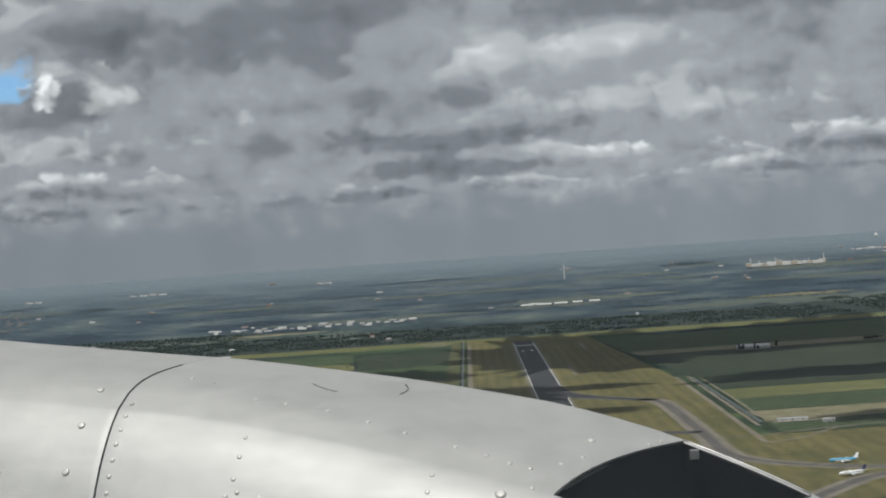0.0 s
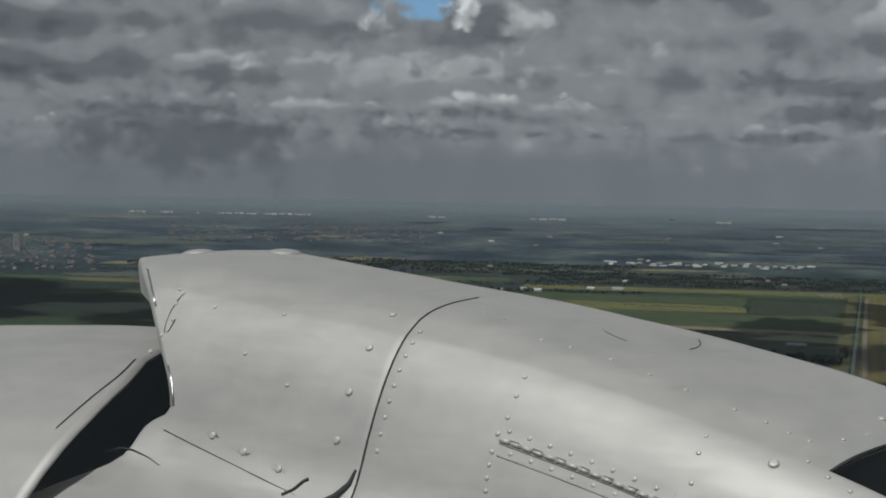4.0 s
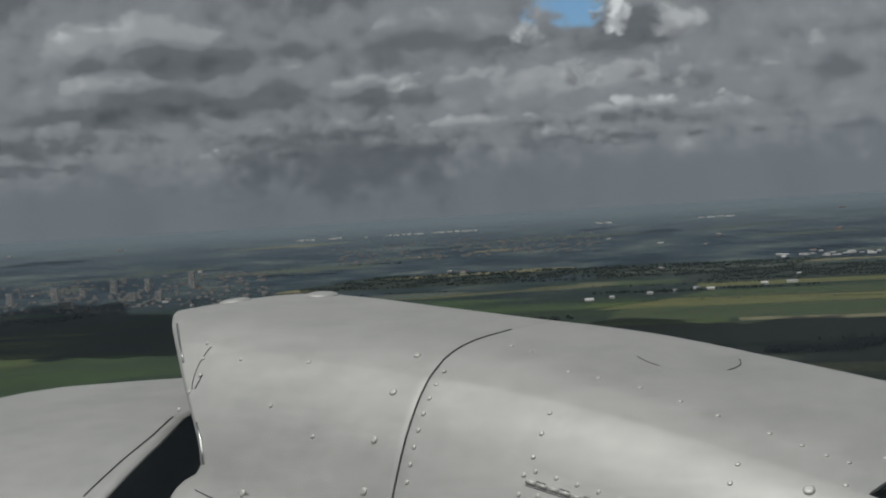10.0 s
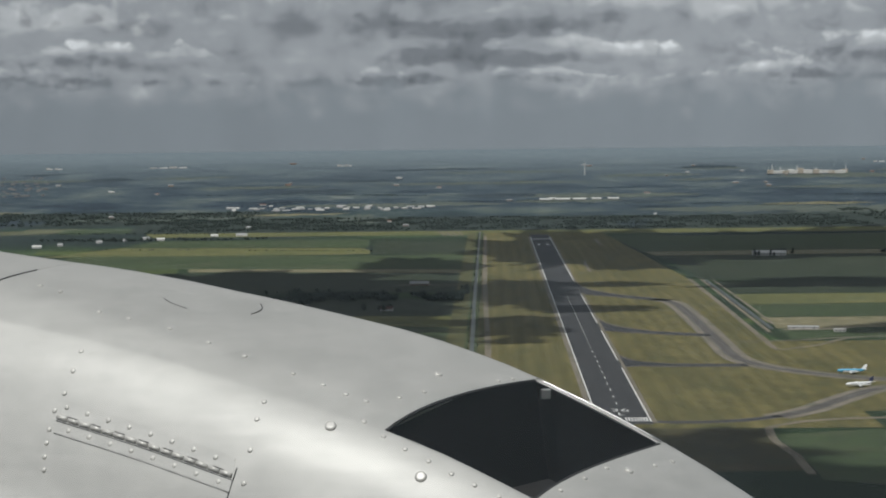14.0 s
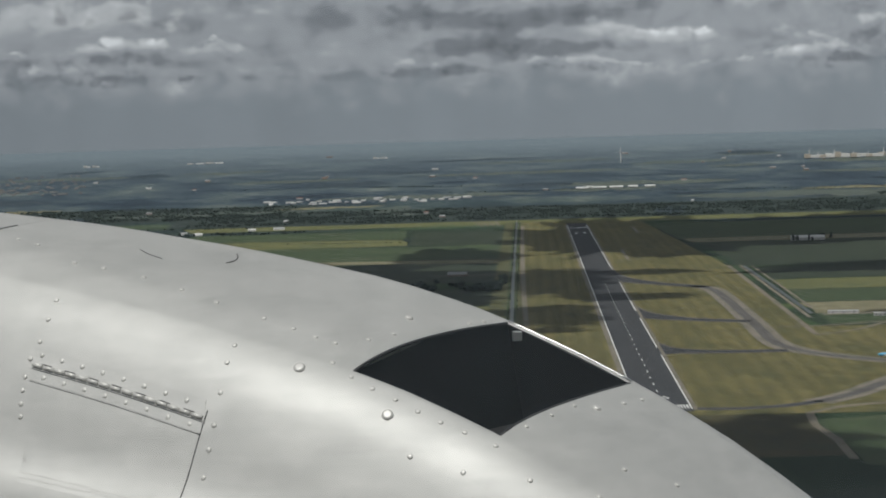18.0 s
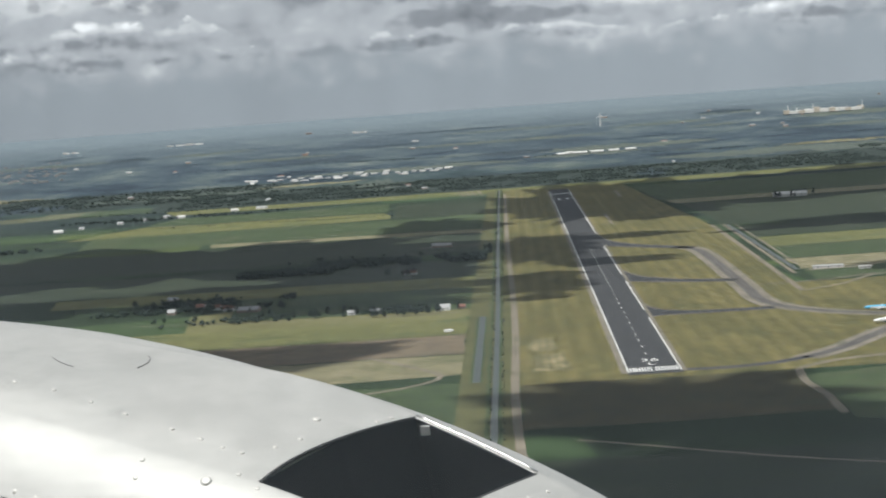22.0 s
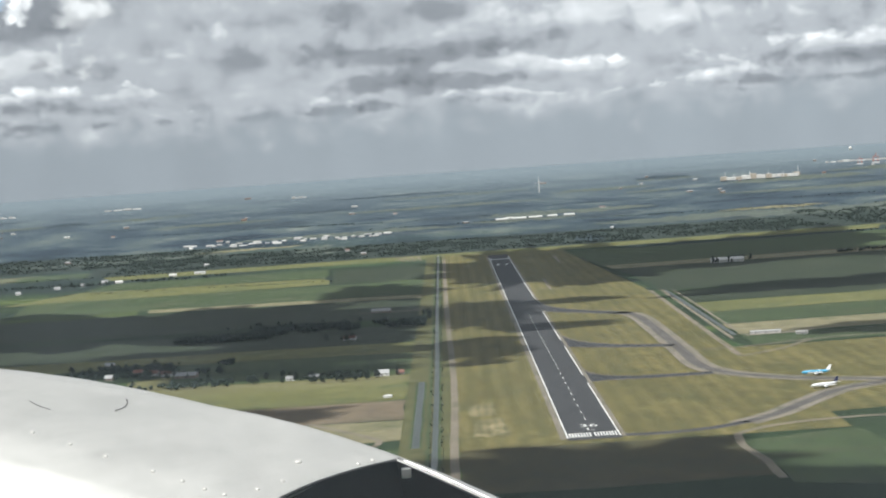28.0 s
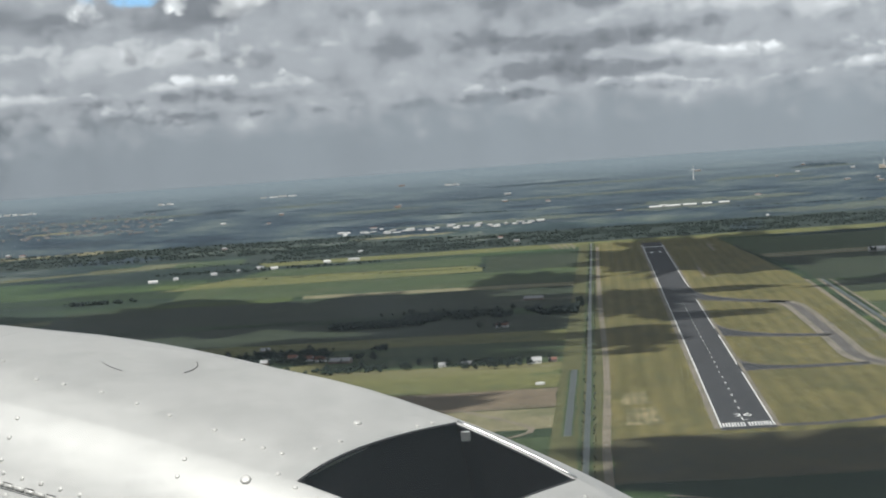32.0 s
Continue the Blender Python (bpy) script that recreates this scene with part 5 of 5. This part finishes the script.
# ---- buildings ----
def house(x, y, wide, long, eaves, roof_rise, wall_m, roof_m, label, category="house", turn=0.0, group="", openings=3):
    p, k = drawn_in(x, y)
    m = Matrix.Translation(p) @ Matrix.Rotation(turn, 4, "Z") @ Matrix.Scale(k, 4)
    h = thing(category.replace(" ", "_"), m, label, category, group)
    w, l = wide / 2, long / 2
    part("wall", box(-w, w, -l, l, -0.3, eaves, 0.05), wall_m, h)
    o = 0.4
    v = [(-w - o, -l - o, eaves - .1), (w + o, -l - o, eaves - .1), (w + o, l + o, eaves - .1), (-w - o, l + o, eaves - .1)]
    v += [(-w - o, 0, eaves + roof_rise), (w + o, 0, eaves + roof_rise)]
    v += [(a, b, c + .25) for a, b, c in v]
    f = [(0, 1, 5, 4), (3, 4, 5, 2), (6, 10, 11, 7), (9, 8, 11, 10), (0, 6, 7, 1), (2, 8, 9, 3), (0, 4, 10, 6), (4, 3, 9, 10), (1, 7, 11, 5), (5, 11, 8, 2)]
    roof = part("roof", mesh_of("roof", v, f, roof_m), None, h)
    part("gable", mesh_of("gable", [(-w, -l, eaves), (-w, l, eaves), (-w, 0, eaves + roof_rise * .98), (w, -l, eaves), (w, l, eaves), (w, 0, eaves + roof_rise * .98)], [(0, 1, 2), (3, 5, 4)], wall_m), None, h)
    for i in range(openings):
        cx = -w + wide * (i + .5) / openings
        if i == openings // 2:
            part("door", box(cx - .6, cx + .6, -l - .06, -l + .05, 0, 2.1, .02), M_GLASS, h, "dark door")
        else:
            part("window", box(cx - .7, cx + .7, -l - .05, -l + .05, 1.0, 2.3, .02), M_GLASS, h, "dark window")
    if category == "house":
        part("chimney", box(w * .4, w * .4 + .7, -.4, .4, eaves + roof_rise * .5, eaves + roof_rise + 1.0, .05), M_BRICK, h, "brick chimney")
    return h


house(-192, 556, 16, 8, 3.0, 4.0, M_WHITE, M_GREYROOF, "white farmhouse with a grey roof beside trees", "house")
house(-172, 562, 9, 6, 2.5, 2.5, M_BRICK, M_REDROOF, "small brick barn with a red roof", "barn")
house(-268, 574, 12, 7, 2.6, 2.4, M_BRICK, M_GREYROOF, "low brown barn among trees", "barn")
house(-295, 572, 10, 7, 2.6, 2.6, M_WHITE, M_GREYROOF, "small white house among trees", "house", .2)
for x, y, w_, l_, roof, text in ((-452, 705, 13, 9, M_REDROOF, "red-roofed village house with white walls"), (-470, 722, 12, 8, M_REDROOF, "red-roofed village house with white walls"), (-492, 742, 11, 8, M_REDROOF, "small red-roofed house among garden trees"), (-425, 676, 26, 14, M_GREYROOF, "large grey barn beside the village"), (-545, 850, 12, 8, M_GREYROOF, "grey-roofed house among trees"), (-520, 700, 9, 7, M_GREYROOF, "white house with a pale grey roof"), (-250, 1010, 16, 9, M_REDROOF, "farmhouse with a brown roof beside a field"), (-222, 1440, 30, 10, M_GREYROOF, "low grey sheds in a yard")):
    house(x, y, w_, l_, 3.0, 3.4, M_WHITE if roof is M_REDROOF else M_BRICK, roof, text, "house" if w_ < 20 else "barn", -.15, "village houses")
for k, (x, y, s) in enumerate(((-864, 2790, 30), (-905, 2838, 24), (-940, 2760, 18), (-1086, 2535, 30), (-1050, 2600, 16), (-700, 2960, 40), (-760, 2930, 26), (-985, 2700, 20))):
    house(x, y, s * .65, 10, 3, 3, M_WHITE, M_WHITE if k % 3 == 0 else M_GREYROOF, "white farm building at the edge of the fields", "barn", .1, "far farm buildings")
house(418, 2099, 62, 20, 5, 4, M_WHITE, M_WHITE, "long white farm shed in a dark field", "barn", -.05)
house(263, 736, 36, 12, 3.0, .8, M_CONC, M_GREYROOF, "low flat-roofed service building by the taxiway", "service building", -.08)
house(300, 700, 14, 8, 3, 1.0, M_CONC, M_CONC, "small grey service building", "service building", -.08)
p, k = drawn_in(-180, 362)
tank = thing("storage_tank", Matrix.Translation(p), "round white storage tank in a meadow", "tank")
part("shell", tube([(0, 0, -.2), (0, 0, 1.6), (0, 0, 1.8)], [5, 5, 4.8], 28), M_WHITE, tank)
part("lid", tube([(0, 0, 1.8), (0, 0, 2.5), (0, 0, 2.8)], [5.1, 2.5, .3], 28), M_WHITE, tank, "low conical white lid")

# glasshouses, sheds and far buildings
g_ = random.Random(5)
for i in range(46):
    x = -960 + i * 15 + g_.uniform(-22, 22)
    house(x, 4560 + 90 * math.sin(i * .9) + g_.uniform(-140, 140), g_.uniform(7, 26), 18, g_.uniform(1.2, 3.2), g_.uniform(1.0, 2.4), M_WHITE if g_.random() < .5 else M_CONC, g_.choice((M_WHITE, M_CONC, M_GREYROOF)), "pale shed of a far trading estate", "shed", g_.uniform(-.3, .3), "far sheds", 0)
for i in range(5):
    house(80 + i * 60, 5190 + 12 * i, g_.uniform(30, 52), 40, 2.5, 3, M_WHITE, M_WHITE, "long white glasshouse far beyond the runway", "glasshouse", 0, "far glasshouses", 0)
for i in range(70):
    r, a = g_.uniform(4800, 16000), radians(g_.uniform(-40, 24))
    x, y = EYE.x + r * math.sin(a), EYE.y + r * math.cos(a)
    house(x, y, g_.uniform(10, 26) * (r / 8000), g_.uniform(10, 16), g_.uniform(3, 5) * (r / 8000 + .3), 2, M_CONC if g_.random() < .4 else M_BRICK, M_WHITE if g_.random() < .15 else (M_REDROOF if g_.random() < .4 else M_GREYROOF), "small far building among fields and trees", "building", g_.uniform(-.3, .3), "far buildings", 0)


def block(x, y, wide, deep, floors, label):
    p, k = drawn_in(x, y)
    b = thing("apartment_block", Matrix.Translation(p) @ Matrix.Scale(k, 4), label, "apartment block", "far town blocks")
    h = floors * 2.9
    part("wall", box(-wide / 2, wide / 2, -deep / 2, deep / 2, -1, h, .1), M_CONC, b)
    part("roof", box(-wide / 2 - .3, wide / 2 + .3, -deep / 2 - .3, deep / 2 + .3, h, h + .8, .05), M_GREYROOF, b)
    for f in range(floors):
        part("window", box(-wide / 2 + .8, wide / 2 - .8, -deep / 2 - .08, -deep / 2 + .1, f * 2.9 + .9, f * 2.9 + 2.3), M_GLASS, b, "dark band of windows")


for a, el, w_, fl in ((-29.2, 2.25, 22, 13), (-28.4, 2.2, 18, 9), (-27.5, 2.15, 20, 14), (-26.5, 2.15, 17, 14), (-25.2, 2.1, 20, 17), (-27.0, 2.4, 26, 8), (-26.2, 2.45, 18, 9), (-28.9, 2.5, 40, 6), (-30.5, 2.3, 20, 12)):
    r = EYE.z / math.tan(radians(el))
    block(EYE.x + r * math.sin(radians(a)), EYE.y + r * math.cos(radians(a)), w_, 14, fl, "pale apartment block in a far town")
verts, faces = [], []
for i in range(520):
    if i < 330:
        a, el = radians(g_.uniform(-34, -23)), radians(g_.uniform(1.75, 2.7))
    else:
        a, el = radians(g_.uniform(-21, -13)), radians(g_.uniform(1.2, 1.75))
    r = EYE.z / math.tan(el)
    x, y = EYE.x + r * math.sin(a), EYE.y + r * math.cos(a)
    w_, h = g_.uniform(3, 8) * r / 6000, g_.uniform(3, 5)
    b = len(verts)
    verts += [onland(x + u * w_, y + v * 6, z * h) for z in (0, 1) for u, v in ((-1, -1), (1, -1), (1, 1), (-1, 1))] + [onland(x - w_, y, h * 1.7), onland(x + w_, y, h * 1.7)]
    faces += [tuple(b + j for j in f) for f in ((0, 1, 5, 4), (1, 2, 6, 5), (2, 3, 7, 6), (3, 0, 4, 7), (4, 5, 9, 8), (7, 8, 9, 6))]
town = new("town_houses", mesh_of("town_houses", verts, faces, M_TOWN))
tagged(town, "low brick houses of a far town", "town", kind="stuff")


# ---- far landmarks ----
def far_spot(az, el):
    r = EYE.z / math.tan(radians(-el))
    p, k = drawn_in(EYE.x + r * math.sin(radians(az)), EYE.y + r * math.cos(radians(az)))
    return Matrix.Translation(p) @ Matrix.Rotation(-radians(az), 4, "Z") @ Matrix.Scale(k, 4)


M_TAN = plain("tan_cladding", (0.36, 0.32, 0.26), 0.8, 0, 0.2, 0.05)


def far_strip(az0, az1, el0, el1, material, label):
    """A long far field between two bearings and two angles below the horizon."""
    verts, uvs, n = [], [], 90
    for i in range(n + 1):
        u = i / n
        az = az0 + (az1 - az0) * u
        mid_, half = (el0 + el1) / 2 - .03 * u, (el0 - el1) / 2 * math.sin(math.pi * u) ** .6
        for k in (-1, 1):
            el = mid_ - k * half * (1 + .6 * noise.noise(Vector((u * 7, k * 3.0, az0))) + .7 * noise.noise(Vector((u * 31, k * 5.0, az0)))) + .02 * noise.noise(Vector((u * 5, az0, 9)))
            r = EYE.z / math.tan(radians(el))
            x, y = EYE.x + r * math.sin(radians(az)), EYE.y + r * math.cos(radians(az))
            verts.append(onland(x, y, 0.3))
            uvs.append((x / 1000, y / 1000))
    me = mesh_of("field", verts, [(2 * i, 2 * i + 2, 2 * i + 3, 2 * i + 1) for i in range(n)], material, uvs)
    ground_part(me, "field", label, "field")


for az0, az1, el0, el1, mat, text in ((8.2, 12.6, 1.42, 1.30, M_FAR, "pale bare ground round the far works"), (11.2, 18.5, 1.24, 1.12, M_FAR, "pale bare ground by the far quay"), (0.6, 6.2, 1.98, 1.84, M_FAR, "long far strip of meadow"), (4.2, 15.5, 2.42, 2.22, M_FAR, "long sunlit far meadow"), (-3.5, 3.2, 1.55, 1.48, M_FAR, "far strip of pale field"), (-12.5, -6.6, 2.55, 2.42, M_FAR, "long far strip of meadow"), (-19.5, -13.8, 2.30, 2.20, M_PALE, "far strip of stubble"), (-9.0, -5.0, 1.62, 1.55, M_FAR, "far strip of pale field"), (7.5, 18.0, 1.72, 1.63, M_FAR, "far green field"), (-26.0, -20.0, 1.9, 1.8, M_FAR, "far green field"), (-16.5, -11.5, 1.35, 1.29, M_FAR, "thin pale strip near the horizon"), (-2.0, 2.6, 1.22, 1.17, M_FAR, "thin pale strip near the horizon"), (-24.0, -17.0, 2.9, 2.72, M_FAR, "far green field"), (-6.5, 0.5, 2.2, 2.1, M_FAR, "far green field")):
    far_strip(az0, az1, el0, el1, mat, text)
g_ = random.Random(23)
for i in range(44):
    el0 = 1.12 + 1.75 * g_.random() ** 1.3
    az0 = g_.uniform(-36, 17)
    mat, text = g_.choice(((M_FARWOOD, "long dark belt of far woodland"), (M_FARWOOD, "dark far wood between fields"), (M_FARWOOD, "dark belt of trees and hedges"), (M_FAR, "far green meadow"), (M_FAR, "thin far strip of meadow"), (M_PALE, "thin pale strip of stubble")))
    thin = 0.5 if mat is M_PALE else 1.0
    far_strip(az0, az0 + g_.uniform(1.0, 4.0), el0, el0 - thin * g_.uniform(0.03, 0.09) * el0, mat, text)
works = thing("power_works", far_spot(9.3, -1.27), "pale sunlit industrial works with tall chimneys", "factory")
g_ = random.Random(9)
for i in range(16):
    x, h = -205 + i * 27 + g_.uniform(-8, 8), g_.uniform(12, 27)
    part("hall", box(x - 17, x + 17, -20 + g_.uniform(-30, 20), 30, -3, h, .5), M_WHITE if i % 3 else M_TAN, works, "pale factory hall")
for x, h in ((-196, 46), (-150, 30), (-62, 44), (40, 30), (120, 26), (200, 48)):
    part("chimney", tube([(x, -30, -3), (x, -30, h)], [2.2, 1.5], 10), M_WHITE, works, "slim pale chimney")
turbine = thing("wind_turbine", far_spot(2.75, -1.28), "white wind turbine standing far off", "wind turbine")
part("tower", tube([(0, 0, -2), (0, 0, 60)], [3.0, 1.8], 12), M_WHITE, turbine)
part("housing", box(-1.8, 1.8, -4, 5, 58.5, 62.5, .5), M_WHITE, turbine)
for k in range(3):
    a = radians(90 + 120 * k)
    part("blade", tube([(0, -4.5, 60.5), (math.cos(a) * 9, -4.6, 60.5 + math.sin(a) * 9), (math.cos(a) * 27, -4.6, 60.5 + math.sin(a) * 27)], [1.0, 1.5, .3], 8), M_WHITE, turbine)
for az, el, s in ((12.15, -1.06, .8), (12.6, -1.05, 1.0), (13.2, -1.05, .8), (13.9, -1.04, .9)):
    c = thing("gantry_crane", far_spot(az, el), "red lattice crane on a far quay", "crane", "far cranes")
    for x in (-16, 16):
        part("leg", tube([(x * s, 0, -2), (x * .8 * s, 0, 44 * s)], [2.6 * s, 1.8 * s], 6), M_RED, c)
    part("beam", box(-16 * s, 24 * s, -3, 3, 41 * s, 44 * s, .3), M_RED, c)
    part("mast", tube([(0, 0, 44 * s), (6 * s, 0, 66 * s)], [2, 1], 6), M_RED, c)
    part("base", box(-26 * s, 26 * s, -6, 6, -3, 6 * s, .3), M_WHITE, c)
dome_ = thing("storage_dome", far_spot(11.9, -0.62), "round white tank on the horizon", "tank")
part("shell", tube([(0, 0, -5), (0, 0, 20), (0, 0, 32), (0, 0, 38)], [20, 20, 14, 2], 20), M_WHITE, dome_, smooth=True)
for az, wide in ((-19.2, 60), (-18.6, 90), (-17.6, 120), (-16.9, 70), (-21.8, 80), (-20.9, 60), (-12.9, 70), (-9.6, 150), (-4.4, 60), (11.5, 110), (12.3, 140), (13.2, 140), (14.2, 110)):
    h = thing("far_works", far_spot(az, -0.95), "sunlit white works near the horizon", "factory", "works near the horizon")
    for j in range(4):
        x = wide * (j - 1.5) * .45
        part("hall", box(x - wide * g_.uniform(.1, .26), x + wide * g_.uniform(.1, .26), -20, 20, -4, g_.uniform(4, 11), .4), M_WHITE if j % 2 else M_CONC, h)
    part("stack", tube([(wide * .4, -21, -4), (wide * .4, -21, 17)], [2.2, 1.6], 10), M_CONC, h)


# ---- aircraft on the taxiway ----
def airliner(at, body_m, belly_m, fin_m, label, engines=True):
    a = thing("airliner", at, label, "aeroplane", "aircraft on the taxiway")
    L = 28.0
    part("fuselage", tube([(-14, 0, 2.7), (-13.6, 0, 2.75), (-12.6, 0, 2.9), (-11, 0, 3.0), (-9, 0, 3.05), (6, 0, 3.05), (9, 0, 3.3), (12, 0, 3.8), (14, 0, 4.2)], [.15, .7, 1.2, 1.5, 1.6, 1.6, 1.35, .75, .2], 18), body_m, a, "", True)
    part("belly", tube([(-10, 0, 2.85), (-8, 0, 2.82), (6, 0, 2.82), (8.5, 0, 3.0)], [.9, 1.62, 1.62, 1.0], 18), belly_m, a, "pale lower fuselage", True)

    def slab(name, pts, thick, m, text=""):
        v = [(x, y, z + thick / 2) for x, y, z in pts] + [(x, y, z - thick / 2) for x, y, z in pts]
        return part(name, mesh_of(name, v, [(0, 1, 2, 3), (7, 6, 5, 4), (0, 4, 5, 1), (1, 5, 6, 2), (2, 6, 7, 3), (3, 7, 4, 0)], m), None, a, text)
    for s in (-1, 1):
        slab("wing", [(-3, s * 1.2, 2.4), (3, s * 1.2, 2.4), (5.2, s * 13, 3.3), (3.8, s * 13, 3.3)], .35, M_PLANEWHITE, "pale grey wing")
        slab("tailplane", [(10.2, s * .4, 4.3), (13.4, s * .4, 4.3), (14.4, s * 4.8, 4.7), (13.0, s * 4.8, 4.7)], .2, M_PLANEWHITE)
        part("engine", tube([(-2.6, s * 4.4, 1.5), (-2.2, s * 4.4, 1.5), (.6, s * 4.4, 1.55), (1.6, s * 4.4, 1.6)], [.75, .9, .8, .5], 14), M_PLANEWHITE, a, "", True)
        part("main_gear", tube([(2, s * 2.4, -.1), (2, s * 2.4, 2.4)], [.5, .2], 10), M_SEAL, a, "dark main wheel leg")
    part("nose_gear", tube([(-10.5, 0, -.1), (-10.5, 0, 1.8)], [.35, .15], 10), M_SEAL, a, "dark nose wheel leg")
    v = [(8.8, -.15, 4.2), (13.6, -.15, 4.4), (15.0, -.1, 9.2), (12.9, -.1, 9.2)]
    v += [(x, -y, z) for x, y, z in v]
    part("fin", mesh_of("fin", v, [(0, 1, 2, 3), (7, 6, 5, 4), (0, 4, 5, 1), (1, 5, 6, 2), (2, 6, 7, 3), (3, 7, 4, 0)], fin_m), None, a, "upright tail fin")
    part("cockpit_window", box(-13.2, -12.2, -.8, .8, 3.1, 3.6, .1), M_GLASS, a, "dark cockpit glazing")
    for s in (-1, 1):
        part("window_row", box(-9, 8, s * 1.55 - .06, s * 1.55 + .06, 3.35, 3.65, .02), M_GLASS, a, "row of dark cabin windows")
    return a


airliner(pose(230, 211, 0.4, 0, 0, 18), M_PLANEWHITE, M_PLANEWHITE, M_NAVY, "white airliner with a dark tail taxiing on concrete")
airliner(pose(241, 308, 0.4, 0, 0, -4), M_BLUE, M_PLANEWHITE, M_PLANEWHITE, "sky-blue airliner with a white tail on the taxiway")

# radar tower
tower = thing("radar_tower", pose(437, 307, 0), "dark concrete tower with a white radar ball", "tower")
part("shaft", tube([(0, 0, -.5), (0, 0, 24)], [2.6, 2.0], 12), M_CONC, tower)
for k in range(4):
    a = radians(45 + 90 * k)
    part("leg", tube([(math.cos(a) * 5.5, math.sin(a) * 5.5, -.5), (math.cos(a) * 3.4, math.sin(a) * 3.4, 24)], [.5, .4], 8), M_CONC, tower)
for z in (6, 12, 18):
    part("brace", tube([(5 - z * .08, 0, z), (0, 5 - z * .08, z), (-5 + z * .08, 0, z), (0, -5 + z * .08, z), (5 - z * .08, 0, z)], [.2] * 5, 6), M_CONC, tower)
cab = part("cab", tube([(0, 0, 24), (0, 0, 25.5), (0, 0, 29.5), (0, 0, 30)], [4.6, 4.6, 4.2, 4.0], 16), M_GLASS, tower, "dark glazed control cab")
part("gallery", tube([(0, 0, 23.6), (0, 0, 24.1)], [5.6, 5.6], 16), M_CONC, tower)
bm = bmesh.new()
bmesh.ops.create_uvsphere(bm, u_segments=18, v_segments=12, radius=3.3)
part("radome", bm, M_PLANEWHITE, tower, "white radar ball", True, pose(0, 0, 33))
# lattice masts
for x, y in ((293, 121), (315, 110), (351, 209), (370, 201)):
    m = thing("lattice_mast", pose(x, y, 0), "slim red and white lattice mast in the grass", "mast", "approach masts")
    for k in range(3):
        a = radians(120 * k)
        part("leg", tube([(math.cos(a), math.sin(a), -.3), (math.cos(a) * .35, math.sin(a) * .35, 22)], [.16, .12], 6), M_MAST, m)
    for i in range(7):
        r = 1 - .65 * i / 7
        part("rung", tube([(r * math.cos(radians(120 * (j % 3))), r * math.sin(radians(120 * (j % 3))), 1.5 + 3 * i + (1.2 if j % 2 else 0)) for j in range(4)], [.1] * 4, 5), M_MAST, m)
house(330, 150, 8, 5, 2.6, .8, M_WHITE, M_WHITE, "small white equipment hut by the masts", "hut")
